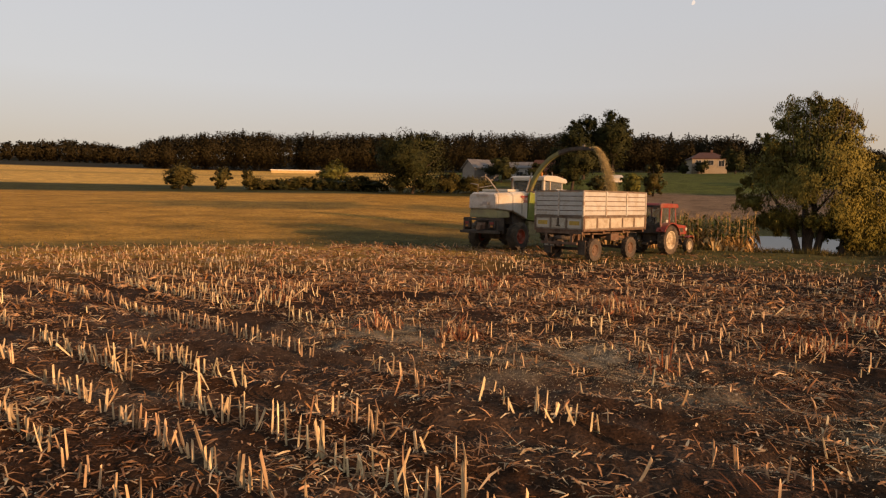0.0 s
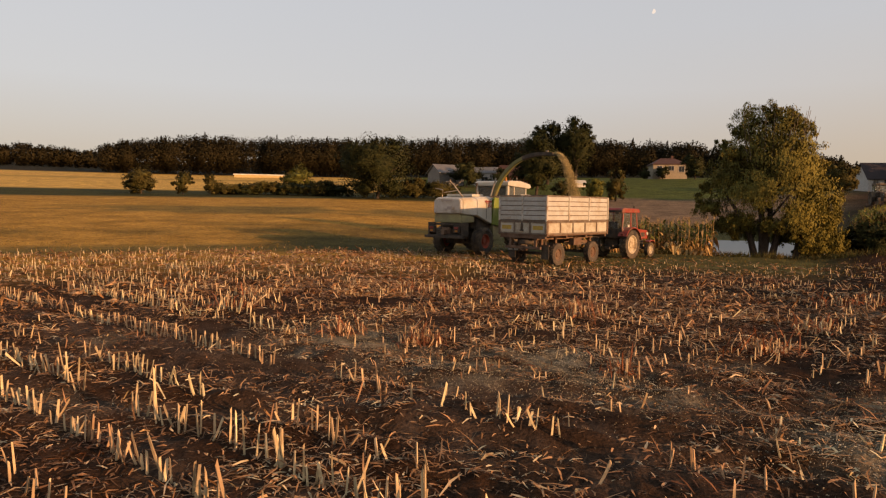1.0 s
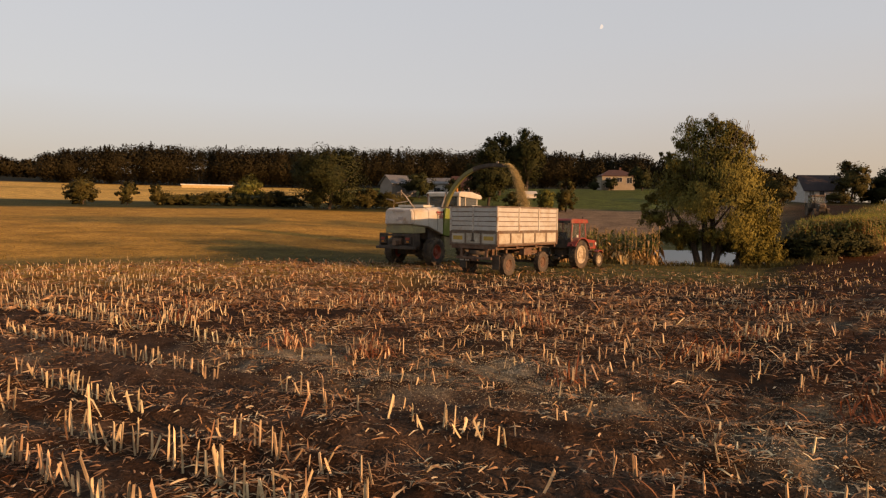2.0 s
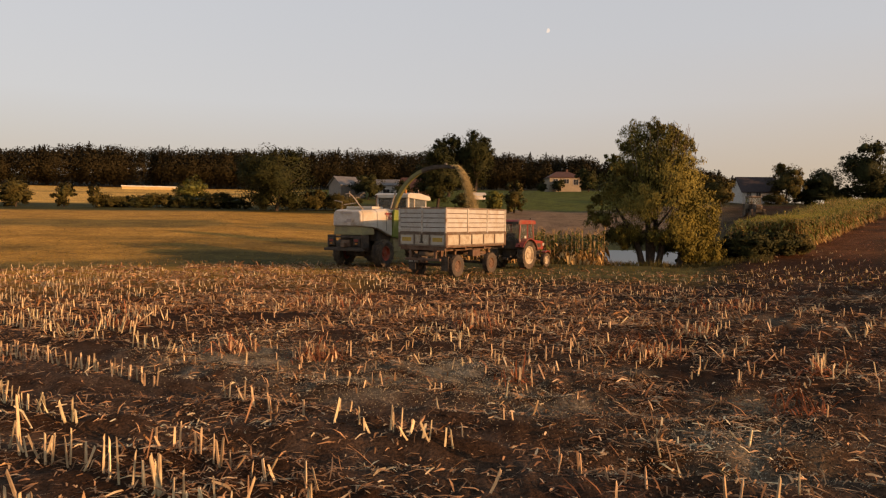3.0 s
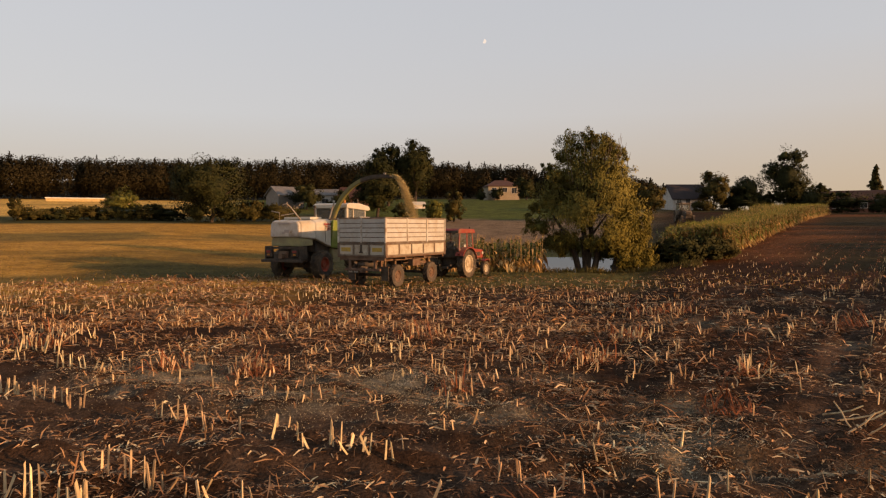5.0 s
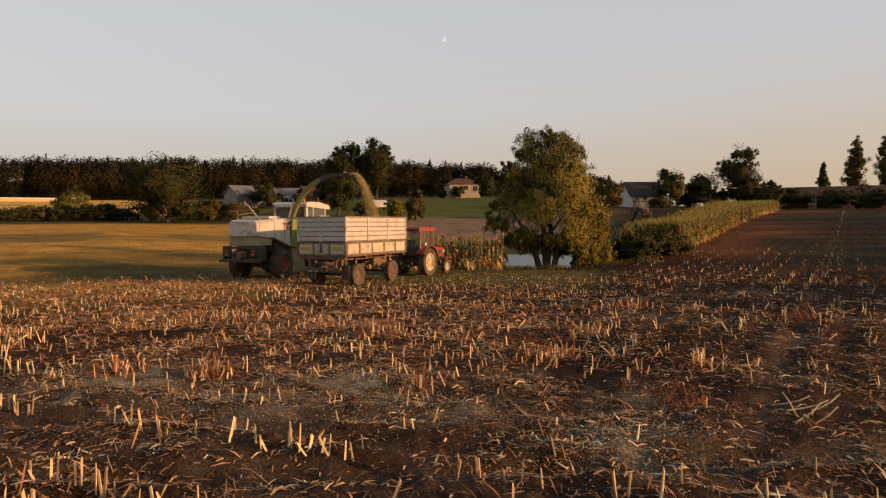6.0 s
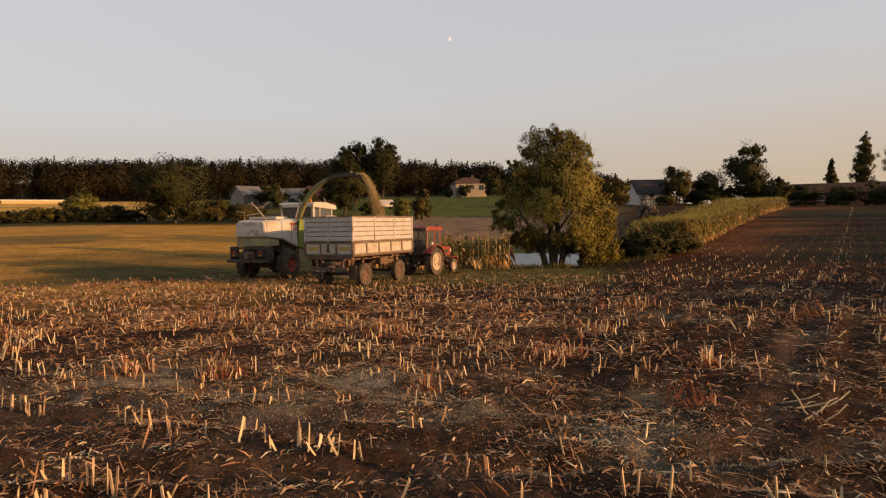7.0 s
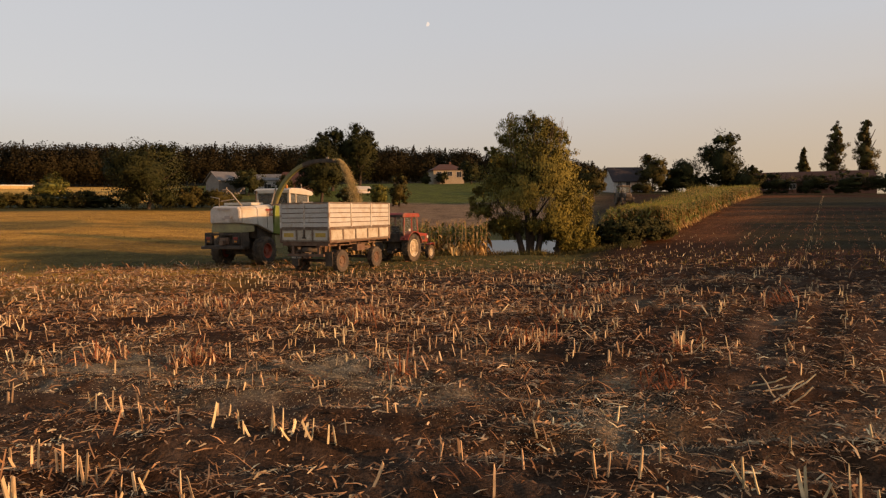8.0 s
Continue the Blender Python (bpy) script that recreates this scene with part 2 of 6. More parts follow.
def cover():
    jit = np.array([noise.noise((x * 0.05, y * 0.05, 5.0)) + 0.5 * noise.noise((x * 0.2, y * 0.2, 2.0)) for x, y in zip(gx.ravel(), gy.ravel())]).reshape(gx.shape)
    d = gd * (1 + 0.05 * jit)
    a = ga + 1.0 * jit
    col = np.zeros((*d.shape, 3)) + COVER["soil"]

    def lay(name, w):
        nonlocal col
        w = np.clip(w, 0, 1)[..., None]
        col = col * (1 - w) + np.array(COVER[name]) * w

    left, mid, right = 1 - smooth(2, 10, a), smooth(2, 10, a) * (1 - smooth(31, 36, a)), smooth(31, 36, a)
    edge = 31 + 3 * smooth(5, 20, a)
    lay("straw", left * smooth(edge - 14, edge + 2, d))
    lay("verge", left * smooth(31, 34, d) * (1 - smooth(36, 40, d)) * 0.75 * smooth(-0.3, 0.2, jit))
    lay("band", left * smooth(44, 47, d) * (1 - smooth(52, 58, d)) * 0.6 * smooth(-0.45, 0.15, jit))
    # dark green growth beside the harvester, with its cast shade painted in
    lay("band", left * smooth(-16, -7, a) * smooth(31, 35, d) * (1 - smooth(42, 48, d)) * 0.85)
    lay("verge", left * smooth(66, 70, d) * (1 - smooth(80, 84, d)) * 0.7 * smooth(-0.2, 0.3, jit))
    lay("verge", mid * smooth(23, 31, d))
    lay("dirt", mid * smooth(72, 80, d))
    lay("meadow", mid * smooth(126, 131, d))
    # soil and green growth here, darkened in colour for the shade on the ploughland
    lay("red", right * smooth(16, 30, d) * 0.8)
    lay("shaded_weeds", right * smooth(26, 60, d) * smooth(0.0, 0.3, jit) * 0.6)
    # bare soil along the standing maize, with low sunlight painted in as rust
    beside = (gx - 29.9) * 0.656 - (gy - 37.5) * 0.755
    lay("rust", smooth(-2, 0, beside) * (1 - smooth(3, 13, beside + 2 * jit)) * smooth(38, 46, gd) * (1 - smooth(132, 140, gd)))
    # weedy green strips towards the field's end, painted darker for the shade there
    lay("shaded_weeds", smooth(42.5, 45.5, a) * smooth(34, 40, d) * (1 - smooth(56, 64, d)) * 0.85)
    lay("shaded_weeds", smooth(43.5, 46, a) * smooth(78, 84, d) * (1 - smooth(112, 120, d)) * 0.85)
    lay("far", right * smooth(136, 144, d))
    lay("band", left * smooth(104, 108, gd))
    lay("wheat", left * smooth(143, 148, gd) * (1 - smooth(-2, 1, a)))
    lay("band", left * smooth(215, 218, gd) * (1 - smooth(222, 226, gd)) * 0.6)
    lay("meadow", left * smooth(143, 148, gd) * smooth(-2, 1, a))
    lay("wood", smooth(285, 292, gd) * (1 - smooth(28, 34, a)))
    spill = sum(np.exp(-((gx - x) ** 2 + (gy - y) ** 2) / (0.8 * r) ** 2) for x, y, r in CHAFF_SPOTS)
    speck = np.array([noise.noise((x * 2.3, y * 2.3, 4.0)) for x, y in zip(gx.ravel(), gy.ravel())]).reshape(gx.shape)
    lay("bare", bareness(gx, gy) * np.clip(0.65 + speck * 0.8, 0, 1))
    lay("chaff", spill * np.clip(0.55 + speck * 1.3, 0, 1) * 0.9)
    return col


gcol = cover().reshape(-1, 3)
ground_mat = mat("field_ground", (0.1, 0.08, 0.05), 0.95, 0.0, 0.06)


def ground_material(m):
    nt = m.node_tree
    n, l = nt.nodes, nt.links
    n.clear()
    out, b = n.new("ShaderNodeOutputMaterial"), n.new("ShaderNodeBsdfPrincipled")
    b.inputs["Roughness"].default_value, b.inputs["Specular IOR Level"].default_value = 0.95, 0.05
    l.new(b.outputs["BSDF"], out.inputs["Surface"])
    att, geo = n.new("ShaderNodeAttribute"), n.new("ShaderNodeNewGeometry")
    att.attribute_name = "cover"
    value = None
    for scale, detail, lo, hi in ((0.35, 6, 0.62, 1.4), (3.5, 6, 0.55, 1.5), (28.0, 5, 0.5, 1.55)):
        t = n.new("ShaderNodeTexNoise")
        t.inputs["Scale"].default_value, t.inputs["Detail"].default_value, t.inputs["Roughness"].default_value = scale, detail, 0.65
        l.new(geo.outputs["Position"], t.inputs["Vector"])
        r = n.new("ShaderNodeMapRange")
        r.inputs["From Min"].default_value, r.inputs["From Max"].default_value = 0.3, 0.7
        r.inputs["To Min"].default_value, r.inputs["To Max"].default_value = lo, hi
        l.new(t.outputs["Fac"], r.inputs["Value"])
        if value is None:
            value = r.outputs["Result"]
        else:
            k = n.new("ShaderNodeMath")
            k.operation = "MULTIPLY"
            l.new(value, k.inputs[0])
            l.new(r.outputs["Result"], k.inputs[1])
            value = k.outputs["Value"]
        last = t
    hsv = n.new("ShaderNodeHueSaturation")
    l.new(att.outputs["Color"], hsv.inputs["Color"])
    l.new(value, hsv.inputs["Value"])
    # pale chopped maize lying in loose patches
    p = n.new("ShaderNodeTexNoise")
    p.inputs["Scale"].default_value, p.inputs["Detail"].default_value, p.inputs["Roughness"].default_value = 0.33, 3, 0.5
    s = n.new("ShaderNodeTexNoise")
    s.inputs["Scale"].default_value, s.inputs["Detail"].default_value = 45, 2
    for k in (p, s):
        l.new(geo.outputs["Position"], k.inputs["Vector"])
    pr, sr, mu = n.new("ShaderNodeMapRange"), n.new("ShaderNodeMapRange"), n.new("ShaderNodeMath")
    pr.inputs["From Min"].default_value, pr.inputs["From Max"].default_value = 0.60, 0.72
    sr.inputs["From Min"].default_value, sr.inputs["From Max"].default_value = 0.45, 0.62
    sr.inputs["To Min"].default_value, sr.inputs["To Max"].default_value = 0.15, 0.9
    l.new(p.outputs["Fac"], pr.inputs["Value"])
    l.new(s.outputs["Fac"], sr.inputs["Value"])
    mu.operation = "MULTIPLY"
    l.new(pr.outputs["Result"], mu.inputs[0])
    l.new(sr.outputs["Result"], mu.inputs[1])
    dist = n.new("ShaderNodeVectorMath")
    dist.operation = "LENGTH"
    l.new(geo.outputs["Position"], dist.inputs[0])
    dr = n.new("ShaderNodeMapRange")
    dr.inputs["From Min"].default_value, dr.inputs["From Max"].default_value = 20, 30
    dr.inputs["To Min"].default_value, dr.inputs["To Max"].default_value = 1, 0
    l.new(dist.outputs["Value"], dr.inputs["Value"])
    mu2 = n.new("ShaderNodeMath")
    mu2.operation = "MULTIPLY"
    l.new(mu.outputs["Value"], mu2.inputs[0])
    l.new(dr.outputs["Result"], mu2.inputs[1])
    mix = n.new("ShaderNodeMix")
    mix.data_type = "RGBA"
    mix.inputs["B"].default_value = (0.25, 0.215, 0.15, 1)
    l.new(mu2.outputs["Value"], mix.inputs["Factor"])
    l.new(hsv.outputs["Color"], mix.inputs["A"])
    l.new(mix.outputs["Result"], b.inputs["Base Color"])
    bp = n.new("ShaderNodeBump")
    bp.inputs["Strength"].default_value, bp.inputs["Distance"].default_value = 0.8, 0.05
    l.new(last.outputs["Fac"], bp.inputs["Height"])
    l.new(bp.outputs["Normal"], b.inputs["Normal"])


ground_material(ground_mat)
land = soup("ground", verts, faces, ground_mat, smooth=True)
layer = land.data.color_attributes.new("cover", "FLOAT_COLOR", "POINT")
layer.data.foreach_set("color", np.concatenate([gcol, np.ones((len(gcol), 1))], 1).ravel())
tagged(land, "harvested maize field with brown soil, rising to pale stubble and green meadows", "ground", kind="structure")

# ---- foliage ----
def leaf_mat(name, color, other, vary=0.4):
    m = worn(name, color, other, 0.6, 9.0, 0.7, bump=0.0, obj_random=vary, spec=0.1)
    b = m.node_tree.nodes["Principled BSDF"]
    b.inputs["Transmission Weight"].default_value = 0.0
    b.inputs["Subsurface Weight"].default_value = 0.0
    return m


WILLOW = leaf_mat("willow_leaves", (0.115, 0.105, 0.027), (0.19, 0.16, 0.04), 0.25)
DARK_LEAF = leaf_mat("dark_leaves", (0.022, 0.027, 0.009), (0.042, 0.042, 0.014))
OLIVE_LEAF = leaf_mat("olive_leaves", (0.045, 0.042, 0.012), (0.075, 0.06, 0.018))
LIGHT_LEAF = leaf_mat("light_leaves", (0.08, 0.085, 0.02), (0.11, 0.105, 0.025))
WOOD_LEAF = leaf_mat("forest_leaves", (0.027, 0.021, 0.009), (0.036, 0.029, 0.012), 0.1)
BARK = worn("bark", (0.04, 0.028, 0.02), (0.07, 0.05, 0.035), 3, 25, 0.95, bump=0.8)
PALE_BARK = worn("pale_bark", (0.20, 0.16, 0.12), (0.12, 0.09, 0.06), 3, 25, 0.95, bump=0.8)
MAIZE_LEAF = leaf_mat("maize_leaves", (0.085, 0.105, 0.022), (0.15, 0.14, 0.036))
MAIZE_DRY = leaf_mat("dry_maize_leaves", (0.46, 0.31, 0.13), (0.34, 0.20, 0.08))
STALK = leaf_mat("maize_stubble", (0.58, 0.485, 0.29), (0.46, 0.285, 0.165))
LITTER = leaf_mat("maize_straw", (0.41, 0.238, 0.122), (0.115, 0.050, 0.025), 0.6)
RUSSET = leaf_mat("russet_husks", (0.30, 0.11, 0.05), (0.17, 0.06, 0.028), 0.5)
FRESH = leaf_mat("fresh_chopped_maize", (0.46, 0.36, 0.18), (0.36, 0.28, 0.13))
CHAFF = leaf_mat("chopped_maize", (0.42, 0.37, 0.27), (0.26, 0.21, 0.13))


def leaf_quads(rng, centres, length, width, droop=0.0, fold=0.3):
    """Verts and faces of one kite-shaped leaf at each centre. droop: 1 hangs straight down, 0 points anywhere."""
    n = len(centres)
    axis = rng.normal(size=(n, 3))
    axis[:, 2] -= droop * 4
    axis /= np.linalg.norm(axis, axis=1)[:, None]
    side = np.cross(axis, rng.normal(size=(n, 3)))
    side /= np.linalg.norm(side, axis=1)[:, None] + 1e-9
    up = np.cross(axis, side)
    L = (length * rng.uniform(0.6, 1.3, n))[:, None]
    W = (width * rng.uniform(0.6, 1.3, n))[:, None]
    v = np.stack([centres - axis * L / 2, centres + side * W / 2 + up * W * fold, centres + axis * L / 2, centres - side * W / 2 + up * W * fold], 1)
    f = np.arange(4 * n).reshape(n, 4)
    return v.reshape(-1, 3), f


def puffed(name, v, f, out, material, parent=None):
    """Leaves turned outwards, with soft normals, so that a crown takes light as one rounded mass."""
    q = v.reshape(-1, 4, 3)
    geo = np.cross(q[:, 2] - q[:, 0], q[:, 3] - q[:, 1])
    geo /= np.linalg.norm(geo, axis=1)[:, None] + 1e-9
    out = out / (np.linalg.norm(out, axis=1)[:, None] + 1e-9)
    back = (geo * out).sum(1) < 0
    q[back] = q[back][:, ::-1]
    geo[back] *= -1
    nrm = out * 0.95 + geo * 0.18
    nrm /= np.linalg.norm(nrm, axis=1)[:, None] + 1e-9
    ob = soup(name, q.reshape(-1, 3), f, material, parent, smooth=True)
    ob.data.normals_split_custom_set_from_vertices(np.repeat(nrm, 4, axis=0).tolist())
    return ob


def crown_points(rng, blobs, n, shell=0.55, rough=0.35):
    """Points spread through lumpy blobs (x, y, z, rx, ry, rz), thicker towards their skins, with gaps."""
    blobs = np.array(blobs, float)
    w = blobs[:, 3] * blobs[:, 4] + blobs[:, 3] * blobs[:, 5]
    out = []
    for b, k in zip(blobs, rng.multinomial(n, w / w.sum())):
        m = max(6, int(k / 45))
        u = rng.normal(size=(m, 3))
        u /= np.linalg.norm(u, axis=1)[:, None]
        r = rng.uniform(shell, 1.0, m)[:, None] * (1 + rough * rng.uniform(-0.5, 0.5, (m, 1)))
        c = b[:3] + u * r * b[3:]
        pick = rng.integers(0, m, k)
        tuft = rng.normal(size=(k, 3))
        tuft *= rng.uniform(0, 1, (k, 1)) ** 0.5 / np.linalg.norm(tuft, axis=1)[:, None]
        out.append(c[pick] + tuft * b[3:].mean() * 0.30)
    return np.concatenate(out)


def ball():
    """Corners and faces of a small round mesh."""
    bm = bmesh.new()
    bmesh.ops.create_icosphere(bm, subdivisions=2, radius=1)
    v = np.array([p.co[:] for p in bm.verts])
    f = np.array([[p.index for p in q.verts] for q in bm.faces])
    bm.free()
    return v, f


BALL_V, BALL_F = ball()


def cores(name, rng, blobs, material, parent=None):
    """The dense shaded inside of a crown: lumpy masses behind the outer leaves, in one mesh."""
    blobs = np.array(blobs, float)
    n = len(blobs)
    lump = 1 + rng.uniform(-0.28, 0.16, (n, len(BALL_V), 1))
    v = blobs[:, None, :3] + BALL_V[None] * lump * blobs[:, None, 3:]
    f = (np.arange(n) * len(BALL_V))[:, None, None] + BALL_F[None]
    return soup(name, v.reshape(-1, 3), f.reshape(-1, 3), material, parent, smooth=True)


def limb(bm, a, b, r0, r1, segs=7):
    a, b = Vector(a), Vector(b)
    q = (b - a).to_track_quat("Z", "Y").to_matrix()
    rings = []
    for p, r in ((a, r0), (b, r1)):
        rings.append([bm.verts.new(p + q @ Vector((r * math.cos(k * math.tau / segs), r * math.sin(k * math.tau / segs), 0))) for k in range(segs)])
    for k in range(segs):
        bm.faces.new((rings[0][k], rings[0][(k + 1) % segs], rings[1][(k + 1) % segs], rings[1][k]))
    bm.faces.new(rings[1])


def tree(name, x, y, height, width, leaf, label, category="tree", seed=1, leaves=1500, size=0.7, trunk=0.15, blobs=None, droop=0.0, slim=0.5, bark=BARK, low=0.2, shell=0.45, slender=0.6, solid=0.5, cored=None):
    rng = np.random.default_rng(seed)
    z = ground(x, y)
    root = new(name)
    root.matrix_world = Matrix.Translation((x, y, z))
    tagged(root, label, category)
    bm = bmesh.new()
    r = width / 2
    top = height * 0.8
    limb(bm, (0, 0, -0.2), (0.1 * r, 0, height * 0.35), height * 0.028, height * 0.02)
    limb(bm, (0.1 * r, 0, height * 0.33), (0, 0.05 * r, top), height * 0.02, height * 0.005)
    for k in range(7):
        a = rng.uniform(0, math.tau)
        h0 = height * rng.uniform(0.25, 0.6)
        limb(bm, (0.05 * r, 0, h0), (math.cos(a) * r * 0.6, math.sin(a) * r * 0.6, min(height * 0.9, h0 + height * 0.25)), height * 0.011, height * 0.003, 5)
    part("trunk", bm, bark, root, "brown bark trunk with spreading limbs")
    if blobs is None:
        blobs = []
        mid = height * (low + 1) / 2
        blobs.append((0, 0, mid, r * 0.8, r * 0.8, height * (1 - low) / 2 * 0.95))
        for k in range(13):
            a, h = rng.uniform(0, math.tau), rng.uniform(low + 0.08, 0.9)
            s = math.sin(math.pi * min(1, max(0.15, (h - low * 0.6) / (1.02 - low * 0.6)))) ** slim
            blobs.append((math.cos(a) * r * 0.55 * s, math.sin(a) * r * 0.55 * s, height * h, r * 0.45 * s + 0.1, r * 0.45 * s + 0.1, height * 0.13))
    pts = crown_points(rng, blobs, leaves, shell)
    pts = pts[pts[:, 2] > 0.1]
    v, f = leaf_quads(rng, pts, size, size * slender, droop)
    out = pts - np.array((0, 0, height * 0.45))
    out[:, 2] *= 0.7
    out += rng.normal(size=out.shape) * width * 0.06
    puffed("crown", v, f, out, leaf, root)
    inner = np.array(blobs if cored is None else cored, float)
    inner[:, 3:] *= solid
    inner = inner[inner[:, 2] - inner[:, 5] * 1.2 > -0.3]
    if len(inner):
        cores("inner_crown", rng, inner, leaf, root)
    return root


def woods(name, label, az0, az1, dist, depth, count, high, seed, leaf, per=110, size=1.3, profile=None):
    """A far wood: many lumpy crowns in one mesh."""
    rng = np.random.default_rng(seed)
    az, d = rng.uniform(az0, az1, count), dist + depth * rng.uniform(0, 1, count) ** 1.6
    x, y = np.sin(np.radians(az)) * d, np.cos(np.radians(az)) * d
    z = heights(x, y)
    hgt = high * rng.uniform(0.86, 1.06, count) * (1 if profile is None else np.interp(az, *profile))
    pts, outs = [], []
    for k in range(count):
        h, r = hgt[k], hgt[k] * rng.uniform(0.22, 0.40)
        # trees at the front show from foot to top, those behind by their tops alone
        front = d[k] < dist + depth * 0.3
        m = per * 2 if front else per // 2
        u = rng.normal(size=(m, 3))
        u /= np.linalg.norm(u, axis=1)[:, None]
        if not front:
            u[:, 2] = np.abs(u[:, 2])
        conic = rng.uniform(0, 1) < 0.2
        p = u * rng.uniform(0.6, 1.0, (m, 1)) * (r, r, h * 0.5)
        if conic:
            p[:, :2] *= np.clip(1.05 - (p[:, 2:] / h + 0.5), 0.06, 1.0)
            p[:, 2] += h * 0.03
        lump = 1 + 0.22 * np.sin(u[:, :1] * 5 + k) * np.cos(u[:, 2:] * 6 + 2 * k)
        p[:, :2] *= lump
        outs.append(p + rng.normal(size=p.shape) * r * 0.15)
        pts.append(p + (x[k], y[k], z[k] + h * 0.5))
    v, f = leaf_quads(rng, np.concatenate(pts), size, size * 0.75)
    ob = puffed(name, v, f, np.concatenate(outs), leaf)
    return tagged(ob, label, "forest", kind="stuff")


def far_pt(az, d):
    p = polar(az, d)
    return p.x, p.y


woods("forest", "dark mixed forest along the ridge, pines and broadleaf trees", -23.8, 34, 290, 60, 900, 15.4, 11, WOOD_LEAF, per=310, size=0.66, profile=((-24, -21, -17, -8, 4, 19, 24, 34), (0.68, 0.9, 1.04, 1.06, 1.14, 1.0, 0.9, 0.75)))
woods("forest", "low dark wood on the distant hill", -60, -22, 420, 60, 520, 12.5, 12, WOOD_LEAF, per=125, size=1.05, profile=((-60, -33, -29, -24, -22), (0.6, 0.72, 1.0, 0.8, 0.75)))

